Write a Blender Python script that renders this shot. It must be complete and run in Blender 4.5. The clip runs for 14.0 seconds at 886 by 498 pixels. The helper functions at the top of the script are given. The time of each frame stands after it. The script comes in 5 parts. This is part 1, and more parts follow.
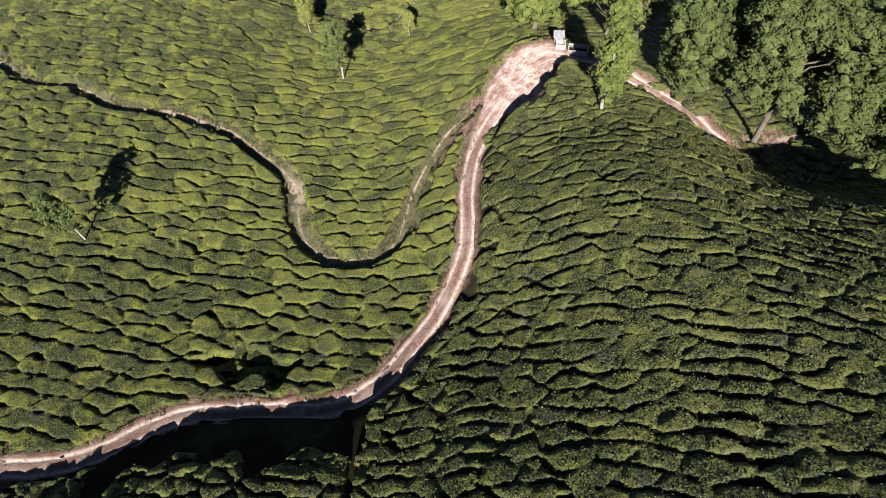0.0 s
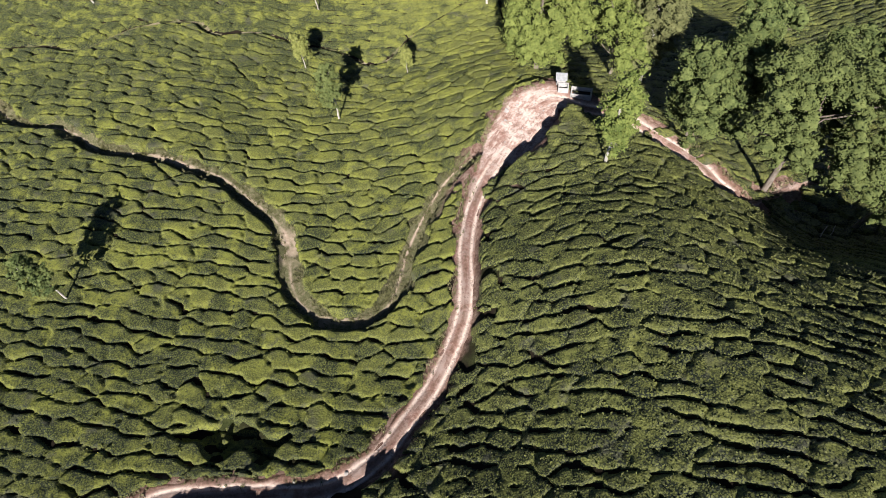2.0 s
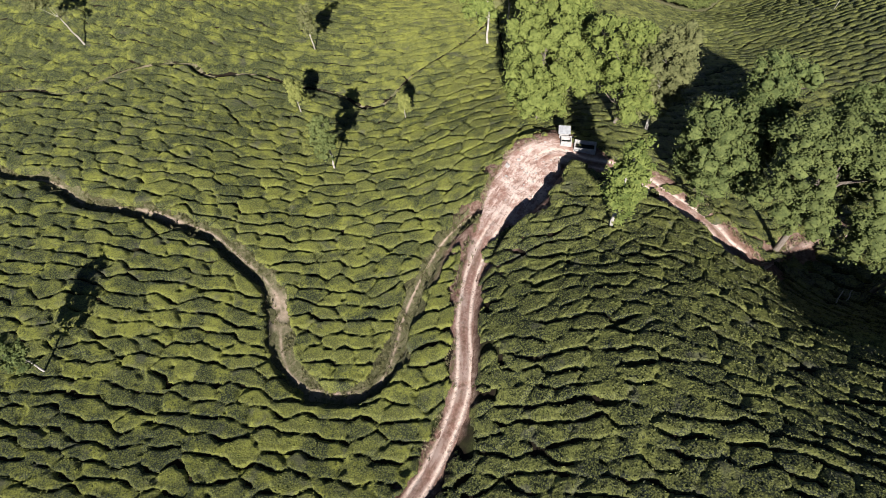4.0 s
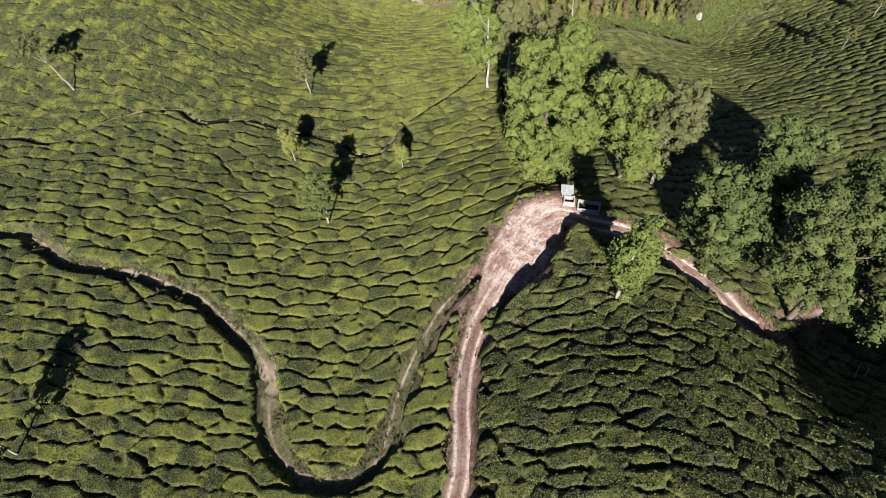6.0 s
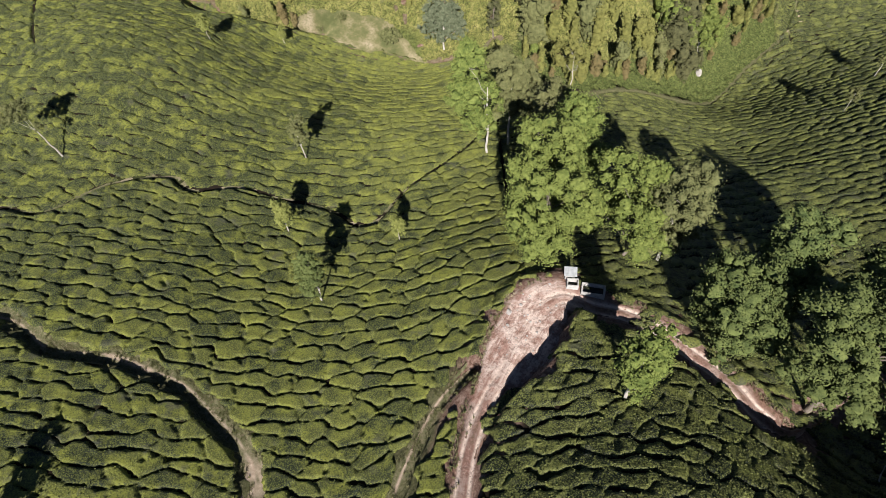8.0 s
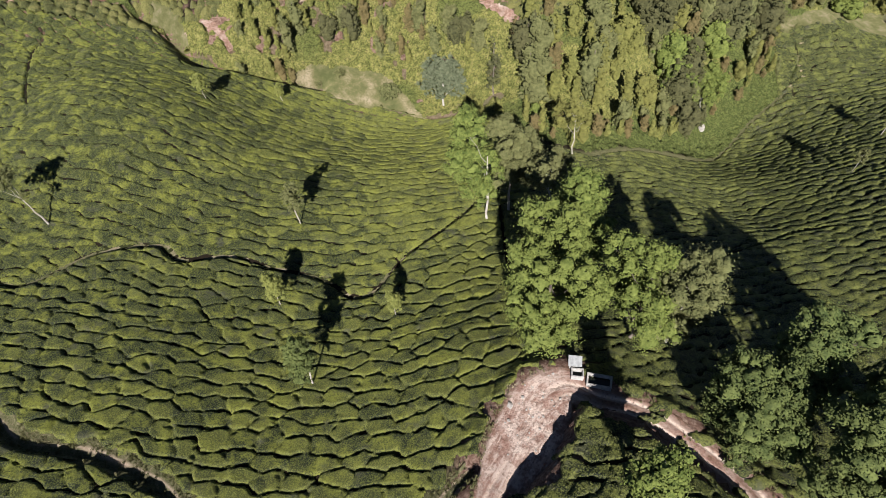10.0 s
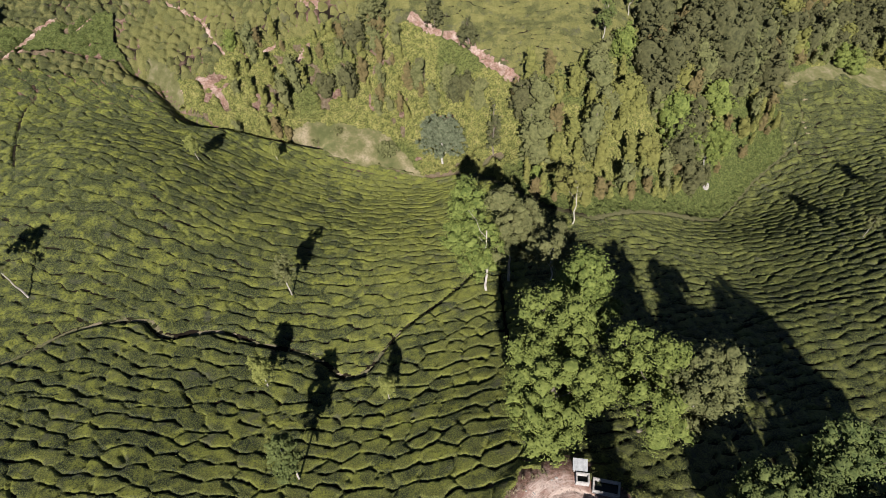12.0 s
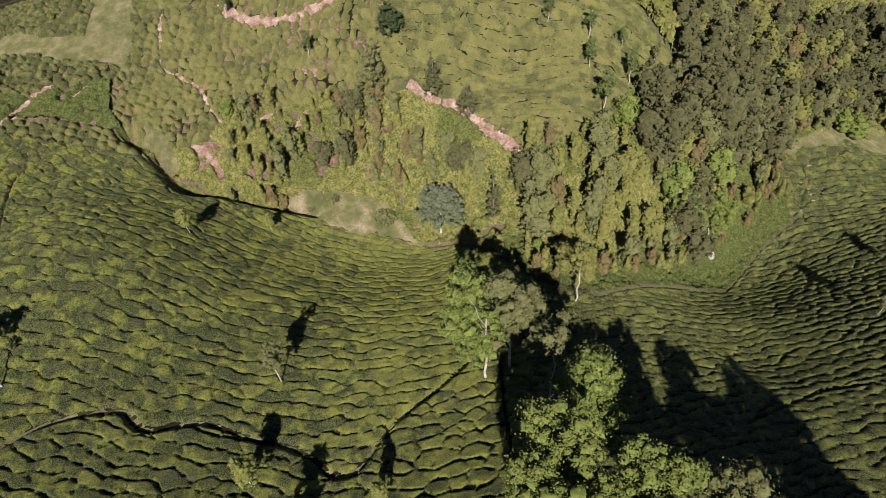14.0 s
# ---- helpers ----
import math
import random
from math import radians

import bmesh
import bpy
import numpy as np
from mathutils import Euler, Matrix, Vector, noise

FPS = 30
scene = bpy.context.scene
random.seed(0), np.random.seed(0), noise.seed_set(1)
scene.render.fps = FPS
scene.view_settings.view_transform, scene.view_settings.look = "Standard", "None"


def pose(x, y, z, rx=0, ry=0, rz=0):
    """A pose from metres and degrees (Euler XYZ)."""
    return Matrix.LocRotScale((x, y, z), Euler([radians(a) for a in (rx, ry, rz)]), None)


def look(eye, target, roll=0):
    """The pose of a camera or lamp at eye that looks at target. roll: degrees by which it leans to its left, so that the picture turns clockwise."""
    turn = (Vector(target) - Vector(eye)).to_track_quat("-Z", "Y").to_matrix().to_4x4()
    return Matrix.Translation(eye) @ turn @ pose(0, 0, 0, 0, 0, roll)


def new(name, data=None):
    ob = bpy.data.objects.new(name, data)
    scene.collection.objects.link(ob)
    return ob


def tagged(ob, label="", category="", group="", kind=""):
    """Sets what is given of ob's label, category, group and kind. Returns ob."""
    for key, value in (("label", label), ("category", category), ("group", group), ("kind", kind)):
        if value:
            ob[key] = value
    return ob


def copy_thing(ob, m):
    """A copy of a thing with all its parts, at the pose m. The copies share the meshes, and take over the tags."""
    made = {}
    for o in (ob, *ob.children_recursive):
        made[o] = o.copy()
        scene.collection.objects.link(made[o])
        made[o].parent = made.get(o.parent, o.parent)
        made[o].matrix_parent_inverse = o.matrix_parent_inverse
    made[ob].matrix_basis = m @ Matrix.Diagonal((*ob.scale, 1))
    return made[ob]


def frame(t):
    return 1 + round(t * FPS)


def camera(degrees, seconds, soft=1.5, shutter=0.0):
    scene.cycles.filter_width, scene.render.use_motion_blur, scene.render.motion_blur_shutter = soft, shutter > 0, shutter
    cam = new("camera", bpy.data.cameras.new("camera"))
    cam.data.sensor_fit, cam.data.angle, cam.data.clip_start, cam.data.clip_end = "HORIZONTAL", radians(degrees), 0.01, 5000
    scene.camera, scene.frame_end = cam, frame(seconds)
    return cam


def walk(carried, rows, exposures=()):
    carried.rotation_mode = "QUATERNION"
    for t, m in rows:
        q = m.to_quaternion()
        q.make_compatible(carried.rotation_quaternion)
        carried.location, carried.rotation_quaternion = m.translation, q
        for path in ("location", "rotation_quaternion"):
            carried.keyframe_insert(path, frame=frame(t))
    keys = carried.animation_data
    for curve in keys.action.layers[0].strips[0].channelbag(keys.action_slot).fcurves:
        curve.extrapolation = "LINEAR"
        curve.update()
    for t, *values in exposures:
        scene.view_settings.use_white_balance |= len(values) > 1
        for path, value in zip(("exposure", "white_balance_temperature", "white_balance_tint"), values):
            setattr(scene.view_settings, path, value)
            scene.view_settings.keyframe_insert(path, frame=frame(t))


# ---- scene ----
cam = camera(70.0, 14.0, 0.8)
PATH = [
    (0.0, 0.000, -0.000, 66.848, 27.982, 3.124, 2.598),
    (0.5, 0.040, 1.939, 66.864, 28.015, 3.134, 2.600),
    (1.0, 0.079, 3.933, 66.858, 28.200, 3.152, 2.640),
    (1.5, 0.117, 5.939, 66.886, 28.209, 3.208, 2.648),
    (2.0, 0.142, 8.005, 66.919, 28.368, 3.194, 2.726),
    (2.5, 0.183, 10.061, 66.972, 28.340, 3.247, 2.734),
    (3.0, 0.224, 12.155, 67.000, 28.605, 3.261, 2.795),
    (5.5, 0.328, 22.383, 67.173, 30.120, 3.301, 3.004),
    (6.0, 0.270, 24.447, 67.231, 30.487, 3.244, 3.050),
    (6.5, 0.221, 26.520, 67.312, 31.104, 3.231, 3.038),
    (7.0, 0.161, 28.577, 67.414, 31.827, 3.205, 3.049),
    (7.5, 0.056, 30.613, 67.511, 32.580, 3.137, 3.060),
    (8.0, -0.077, 32.613, 67.610, 33.354, 3.051, 3.071),
    (10.5, -0.128, 43.175, 68.439, 36.766, 2.933, 3.321),
    (11.0, -0.083, 45.340, 68.611, 37.433, 2.886, 3.387),
    (11.5, -0.033, 47.502, 68.782, 38.195, 2.877, 3.449),
    (12.0, 0.012, 49.662, 68.956, 39.090, 2.859, 3.516),
    (12.5, 0.034, 51.781, 69.169, 40.060, 2.843, 3.575),
    (13.0, 0.032, 53.895, 69.423, 41.031, 2.801, 3.637),
    (13.5, 0.019, 56.026, 69.690, 41.981, 2.762, 3.681),
    (14.0, 0.000, 58.173, 69.940, 42.966, 2.731, 3.716),
]
walk(cam, [(t, pose(x, y, z, rx, ry, rz)) for t, x, y, z, rx, ry, rz in PATH],
     [(0.0, 0.63, 6240, 11), (0.5, 0.74, 6240, 11), (3.0, 0.68, 6240, 11), (7.5, 0.50, 6240, 9), (11.0, 0.38, 6230, 9), (14.0, 0.28, 6500, 13)])

# ---- light ----
SUN_ELEVATION, SUN_AZIMUTH = radians(39.0), radians(-2.5)   # shadows fall along +y
sky = bpy.data.worlds.new("sky")
scene.world = sky
sky.use_nodes = True
sky_tex = sky.node_tree.nodes.new("ShaderNodeTexSky")
sky_tex.sky_type, sky_tex.sun_disc = "NISHITA", False
sky_tex.sun_elevation, sky_tex.sun_rotation = SUN_ELEVATION, math.pi
sky_tex.air_density, sky_tex.dust_density, sky_tex.altitude = 0.5, 0.15, 1900
sky.node_tree.links.new(sky_tex.outputs[0], sky.node_tree.nodes["Background"].inputs[0])
sky.node_tree.nodes["Background"].inputs[1].default_value = 0.05
sun = new("sun", bpy.data.lights.new("sun", "SUN"))
sun.data.energy, sun.data.angle, sun.data.color = 5.0, radians(0.55), (1.0, 0.93, 0.88)
beam = Vector((math.sin(SUN_AZIMUTH) * math.cos(SUN_ELEVATION), math.cos(SUN_AZIMUTH) * math.cos(SUN_ELEVATION), -math.sin(SUN_ELEVATION)))
sun.matrix_world = look(-beam * 300, (0, 0, 0))


# ---- materials ----
def material(name, build, rough=0.9, spec=0.15, bump=None, trans=None):
    """build(nodes) gives the colour socket; bump: (height socket maker, distance, strength)."""
    m = bpy.data.materials.new(name)
    m.use_nodes = True
    t = m.node_tree
    p = t.nodes["Principled BSDF"]
    p.inputs["Roughness"].default_value = rough
    p.inputs["Specular IOR Level"].default_value = spec
    p.inputs["Diffuse Roughness"].default_value = 1.0 if rough > 0.55 else 0.0
    col = build(t)
    t.links.new(col, p.inputs["Base Color"])
    if bump:
        b = t.nodes.new("ShaderNodeBump")
        b.inputs["Distance"].default_value, b.inputs["Strength"].default_value = bump[1], bump[2]
        t.links.new(bump[0](t), b.inputs["Height"])
        t.links.new(b.outputs[0], p.inputs["Normal"])
    if trans:
        tr = t.nodes.new("ShaderNodeBsdfTranslucent")
        t.links.new(col, tr.inputs[0])
        mix = t.nodes.new("ShaderNodeMixShader")
        mix.inputs[0].default_value = trans
        t.links.new(p.outputs[0], mix.inputs[1])
        t.links.new(tr.outputs[0], mix.inputs[2])
        t.links.new(mix.outputs[0], t.nodes["Material Output"].inputs[0])
    return m


def coords(t):
    return t.nodes.new("ShaderNodeNewGeometry").outputs["Position"]


def fbm(t, size, detail=4.0, rough=0.6, vec=None, stretch=None):
    """Noise whose blobs are about size metres across."""
    n = t.nodes.new("ShaderNodeTexNoise")
    n.inputs["Scale"].default_value, n.inputs["Detail"].default_value, n.inputs["Roughness"].default_value = 1.0 / size, detail, rough
    v = vec or coords(t)
    if stretch:
        mp = t.nodes.new("ShaderNodeMapping")
        mp.inputs["Scale"].default_value = stretch
        t.links.new(v, mp.inputs[0])
        v = mp.outputs[0]
    t.links.new(v, n.inputs["Vector"])
    return n.outputs["Fac"]


def ramp(t, fac, stops):
    r = t.nodes.new("ShaderNodeValToRGB")
    e = r.color_ramp.elements
    while len(e) < len(stops):
        e.new(0.5)
    for el, (pos, c) in zip(e, stops):
        el.position, el.color = pos, (*c, 1)
    t.links.new(fac, r.inputs[0])
    return r.outputs[0]


def mixc(t, fac, a, b, mode="MIX"):
    m = t.nodes.new("ShaderNodeMix")
    m.data_type, m.blend_type = "RGBA", mode
    for sock, v in ((m.inputs[0], fac), (m.inputs[6], a), (m.inputs[7], b)):
        if isinstance(v, (int, float)):
            sock.default_value = v
        elif isinstance(v, tuple):
            sock.default_value = (*v, 1)
        else:
            t.links.new(v, sock)
    return m.outputs[2]


def attr(t, name):
    a = t.nodes.new("ShaderNodeAttribute")
    a.attribute_name = name
    return a.outputs["Fac"]


def sharpen(t, fac, lo, hi):
    r = t.nodes.new("ShaderNodeMapRange")
    r.inputs[1].default_value, r.inputs[2].default_value = lo, hi
    t.links.new(fac, r.inputs[0])
    return r.outputs[0]


def leaf_cells(t, size):
    """A random value for every leaf-sized cell."""
    v = t.nodes.new("ShaderNodeTexVoronoi")
    v.inputs["Scale"].default_value = 1.0 / size
    t.links.new(coords(t), v.inputs["Vector"])
    sep = t.nodes.new("ShaderNodeSeparateColor")
    t.links.new(v.outputs["Color"], sep.inputs[0])
    return sep.outputs[0]


def tea_colour(dark, mid, light, shoot, speckle=0.72):
    def build(t):
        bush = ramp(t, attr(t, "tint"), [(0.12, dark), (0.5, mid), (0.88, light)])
        # painted shade for the gaps between leaf tufts; young tips stay paler
        leaf_shade = tuple(0.25 * c for c in dark)
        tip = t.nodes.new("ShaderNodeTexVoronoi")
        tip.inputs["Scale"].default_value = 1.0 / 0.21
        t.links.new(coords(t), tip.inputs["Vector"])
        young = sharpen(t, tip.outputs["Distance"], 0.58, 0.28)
        c = mixc(t, young, mixc(t, 0.15 + 0.5 * speckle, bush, leaf_shade), mixc(t, 0.10 + 0.45 * speckle, bush, shoot))
        c = mixc(t, sharpen(t, leaf_cells(t, 0.19), 0.0, 0.7), mixc(t, speckle * 0.55, c, leaf_shade), c)
        c = mixc(t, mixc_fac(t, sharpen(t, leaf_cells(t, 0.13), 0.70, 0.92), speckle * 0.6), c, shoot)
        flush = sharpen(t, fbm(t, 2.6, 4, 0.6), 0.47, 0.62)
        fleck = sharpen(t, leaf_cells(t, 0.24), -0.1, 0.7)
        m = t.nodes.new("ShaderNodeMath")
        m.operation = "MULTIPLY"
        t.links.new(flush, m.inputs[0])
        t.links.new(fleck, m.inputs[1])
        c = mixc(t, mixc_fac(t, m.outputs[0], 0.7), c, shoot)
        grey = sharpen(t, fbm(t, 3.0, 5, 0.65), 0.58, 0.68)
        return mixc(t, mixc_fac(t, grey, 0.6), c, (0.090, 0.090, 0.066))
    return build


def mixc_fac(t, fac, k):
    m = t.nodes.new("ShaderNodeMath")
    m.operation = "MULTIPLY"
    m.inputs[1].default_value = k
    t.links.new(fac, m.inputs[0])
    return m.outputs[0]


def leaf_bump(t):
    """Tufts of leaves with a finer grain on them."""
    v = t.nodes.new("ShaderNodeTexVoronoi")
    v.inputs["Scale"].default_value = 1.0 / 0.22
    t.links.new(coords(t), v.inputs["Vector"])
    m = t.nodes.new("ShaderNodeMath")
    m.operation = "MULTIPLY_ADD"
    m.inputs[1].default_value = -0.9
    t.links.new(v.outputs["Distance"], m.inputs[0])
    t.links.new(fbm(t, 0.13, 3, 0.75), m.inputs[2])
    return m.outputs[0]


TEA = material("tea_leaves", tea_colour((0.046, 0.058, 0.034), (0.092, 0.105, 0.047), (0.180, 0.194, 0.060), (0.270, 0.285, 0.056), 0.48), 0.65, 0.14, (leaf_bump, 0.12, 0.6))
TEA_DARK = material("dark_tea_leaves", tea_colour((0.034, 0.046, 0.027), (0.060, 0.073, 0.038), (0.120, 0.132, 0.050), (0.230, 0.245, 0.066), 0.95), 0.6, 0.2, (leaf_bump, 0.12, 0.6))
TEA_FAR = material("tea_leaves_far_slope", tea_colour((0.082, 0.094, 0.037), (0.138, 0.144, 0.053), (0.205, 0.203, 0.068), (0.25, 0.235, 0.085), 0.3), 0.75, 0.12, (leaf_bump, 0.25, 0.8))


def soil_colour(t):
    # near-black base tone carries the shade of the gaps between tea rows
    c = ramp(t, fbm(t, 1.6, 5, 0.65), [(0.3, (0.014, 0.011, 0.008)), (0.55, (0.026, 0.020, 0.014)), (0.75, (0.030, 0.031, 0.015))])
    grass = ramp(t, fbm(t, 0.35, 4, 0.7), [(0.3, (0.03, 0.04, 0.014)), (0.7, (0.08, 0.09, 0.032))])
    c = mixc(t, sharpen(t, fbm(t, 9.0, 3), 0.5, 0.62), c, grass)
    pink = ramp(t, fbm(t, 0.7, 6, 0.75), [(0.36, (0.11, 0.062, 0.045)), (0.48, (0.20, 0.125, 0.095)), (0.60, (0.31, 0.22, 0.17)), (0.70, (0.44, 0.33, 0.265))])
    sward = ramp(t, fbm(t, 0.4, 5, 0.7), [(0.28, (0.055, 0.058, 0.026)), (0.5, (0.115, 0.115, 0.055)), (0.72, (0.20, 0.175, 0.105))])
    c = mixc(t, attr(t, "sward"), c, sward)
    return mixc(t, attr(t, "earth"), c, pink)


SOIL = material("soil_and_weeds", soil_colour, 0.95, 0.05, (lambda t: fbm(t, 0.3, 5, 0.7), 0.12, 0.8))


def flow(t, across, along):
    """Position on a way, stretched along its course."""
    c = t.nodes.new("ShaderNodeCombineXYZ")
    for k, (name, f) in enumerate((("across", across), ("along", along))):
        t.links.new(mixc_fac(t, attr(t, name), f), c.inputs[k])
    return c.outputs[0]


def earth_colour(t):
    c = ramp(t, fbm(t, 1.6, 7, 0.68), [(0.34, (0.27, 0.155, 0.12)), (0.42, (0.46, 0.315, 0.255)), (0.50, (0.64, 0.495, 0.42)), (0.62, (0.80, 0.67, 0.59))])
    rill = sharpen(t, fbm(t, 1.0, 6, 0.65, flow(t, 1.9, 0.22)), 0.50, 0.57)
    c = mixc(t, mixc_fac(t, rill, 0.8), c, (0.86, 0.73, 0.635))
    gully = sharpen(t, fbm(t, 1.0, 6, 0.7, flow(t, 1.1, 0.22)), 0.47, 0.38)
    c = mixc(t, mixc_fac(t, gully, 0.7), c, (0.27, 0.14, 0.10))
    c = mixc(t, mixc_fac(t, attr(t, "trod"), 0.9), c, mixc(t, 0.72, c, (0.25, 0.155, 0.118)))
    damp = sharpen(t, fbm(t, 3.0, 7, 0.7), 0.50, 0.43)
    c = mixc(t, mixc_fac(t, damp, 0.72), c, ramp(t, fbm(t, 0.6, 6, 0.7), [(0.38, (0.20, 0.098, 0.072)), (0.52, (0.34, 0.19, 0.145)), (0.64, (0.56, 0.40, 0.33))]))
    rut = attr(t, "rut")
    pale = ramp(t, fbm(t, 0.5, 5, 0.7), [(0.36, (0.60, 0.46, 0.365)), (0.52, (0.84, 0.71, 0.605))])
    c = mixc(t, mixc_fac(t, rut, 0.9), c, pale)
    clods = sharpen(t, leaf_cells(t, 0.22), 0.80, 0.95)
    c = mixc(t, mixc_fac(t, clods, 0.5), c, (0.20, 0.13, 0.10))
    verge = attr(t, "verge")
    weed = ramp(t, fbm(t, 0.4, 4, 0.7), [(0.32, (0.085, 0.075, 0.036)), (0.46, (0.19, 0.115, 0.080)), (0.6, (0.29, 0.175, 0.13)), (0.75, (0.42, 0.29, 0.23))])
    return mixc(t, verge, c, weed)


EARTH = material("pinkish_dirt_road", earth_colour, 0.95, 0.05, (lambda t: fbm(t, 0.7, 8, 0.75), 0.35, 1.0))


def footpath_colour(t):
    g = ramp(t, fbm(t, 0.45, 5, 0.7), [(0.28, (0.070, 0.070, 0.032)), (0.46, (0.130, 0.125, 0.062)), (0.60, (0.205, 0.180, 0.110)), (0.76, (0.32, 0.27, 0.18))])
    bare = ramp(t, fbm(t, 0.6, 5, 0.7), [(0.3, (0.34, 0.25, 0.18)), (0.7, (0.62, 0.50, 0.39))])
    g = mixc(t, mixc_fac(t, sharpen(t, leaf_cells(t, 0.35), 0.4, 1.0), 0.55), g, (0.115, 0.125, 0.058))
    return mixc(t, attr(t, "rut"), g, bare)


FOOTPATH = material("grassy_footpath", footpath_colour, 0.95, 0.05, (lambda t: fbm(t, 0.25, 5, 0.7), 0.10, 0.8))


def meadow_colour(t):
    g = ramp(t, fbm(t, 5.0, 5, 0.6), [(0.36, (0.11, 0.122, 0.048)), (0.47, (0.19, 0.18, 0.083)), (0.58, (0.31, 0.265, 0.155)), (0.70, (0.43, 0.36, 0.245))])
    return mixc(t, mixc_fac(t, sharpen(t, leaf_cells(t, 0.3), 0.3, 1.0), 0.6), g, (0.13, 0.14, 0.055))


def track_grass_colour(t):
    g = ramp(t, fbm(t, 3.5, 6, 0.7), [(0.35, (0.105, 0.108, 0.042)), (0.5, (0.165, 0.160, 0.072)), (0.62, (0.235, 0.210, 0.12)), (0.75, (0.33, 0.27, 0.19))])
    return mixc(t, mixc_fac(t, sharpen(t, leaf_cells(t, 0.5), 0.3, 1.0), 0.4), g, (0.11, 0.115, 0.045))


GRASS = material("short_green_grass", track_grass_colour, 0.95, 0.05, (lambda t: fbm(t, 0.3, 5, 0.7), 0.15, 0.7))
MEADOW = material("dry_meadow_grass", meadow_colour, 0.95, 0.05, (lambda t: fbm(t, 0.3, 5, 0.7), 0.15, 0.7))


def scrub_colour(t):
    g = ramp(t, fbm(t, 1.3, 5, 0.7), [(0.25, (0.078, 0.088, 0.028)), (0.43, (0.175, 0.185, 0.052)), (0.58, (0.285, 0.275, 0.088)), (0.75, (0.37, 0.31, 0.14))])
    g = mixc(t, attr(t, "tint"), g, ramp(t, fbm(t, 0.8, 5, 0.7), [(0.3, (0.070, 0.092, 0.026)), (0.55, (0.135, 0.160, 0.048)), (0.72, (0.20, 0.205, 0.062))]))
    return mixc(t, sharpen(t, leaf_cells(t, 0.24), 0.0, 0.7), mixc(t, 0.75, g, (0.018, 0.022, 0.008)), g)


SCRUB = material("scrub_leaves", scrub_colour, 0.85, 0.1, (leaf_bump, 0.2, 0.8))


def leaves(name, dark, light, trans=0.13):
    def build(t):
        c = ramp(t, fbm(t, 0.9, 3, 0.7), [(0.36, dark), (0.64, light)])
        hue = t.nodes.new("ShaderNodeObjectInfo").outputs["Random"]
        return mixc(t, mixc_fac(t, hue, 0.35), c, mixc(t, 0.6, dark, (light[0] * 1.12, light[1] * 0.98, light[2])))
    return material(name, build, 0.65, 0.12, (leaf_bump, 0.14, 0.6), trans)


LEAF_BRIGHT = leaves("bright_green_leaves", (0.092, 0.128, 0.031), (0.255, 0.302, 0.078))
LEAF_LIME = leaves("fresh_lime_green_leaves", (0.150, 0.175, 0.048), (0.340, 0.360, 0.105))
LEAF_DEEP = leaves("deep_green_leaves", (0.060, 0.090, 0.030), (0.200, 0.240, 0.076))
LEAF_OLIVE = leaves("olive_green_leaves", (0.100, 0.110, 0.044), (0.225, 0.235, 0.095))
LEAF_YELLOW = leaves("yellow_green_leaves", (0.120, 0.132, 0.040), (0.265, 0.265, 0.078))
LEAF_RUST = leaves("rusty_brown_leaves", (0.120, 0.104, 0.044), (0.230, 0.185, 0.080))
LEAF_DARK = leaves("dark_dull_leaves", (0.066, 0.073, 0.033), (0.152, 0.152, 0.067))
LEAF_CONIFER = leaves("dark_conifer_needles", (0.03, 0.05, 0.02), (0.085, 0.11, 0.045))
LEAF_BLUE = leaves("blue_grey_leaves", (0.085, 0.105, 0.058), (0.205, 0.230, 0.138))
BARK = material("pale_bark", lambda t: ramp(t, fbm(t, 0.5, 5, 0.7, None, (1, 1, 0.3)), [(0.3, (0.24, 0.215, 0.175)), (0.6, (0.50, 0.47, 0.42))]), 0.85, 0.1, (lambda t: fbm(t, 0.15, 4), 0.03, 0.6))
BARK_DARK = material("brown_bark", lambda t: ramp(t, fbm(t, 0.4, 5, 0.7, None, (1, 1, 0.3)), [(0.3, (0.10, 0.08, 0.06)), (0.7, (0.27, 0.23, 0.19))]), 0.9, 0.1, (lambda t: fbm(t, 0.15, 4), 0.03, 0.6))
CONCRETE = material("limewashed_concrete", lambda t: ramp(t, fbm(t, 0.35, 5, 0.7), [(0.3, (0.28, 0.265, 0.24)), (0.6, (0.52, 0.50, 0.47))]), 0.9, 0.1, (lambda t: fbm(t, 0.08, 4), 0.01, 0.5))
TIN = material("weathered_tin_sheet", lambda t: ramp(t, fbm(t, 0.4, 5, 0.7), [(0.3, (0.34, 0.35, 0.35)), (0.7, (0.56, 0.57, 0.57))]), 0.5, 0.4)
STONE = material("pale_stone", lambda t: ramp(t, fbm(t, 0.4, 6, 0.7), [(0.3, (0.30, 0.27, 0.24)), (0.7, (0.58, 0.55, 0.51))]), 0.9, 0.1, (lambda t: fbm(t, 0.2, 5), 0.05, 0.7))
DARK_WATER = material("dark_still_water", lambda t: ramp(t, fbm(t, 0.5, 3), [(0.3, (0.012, 0.016, 0.012)), (0.7, (0.03, 0.032, 0.022))]), 0.15, 0.5)


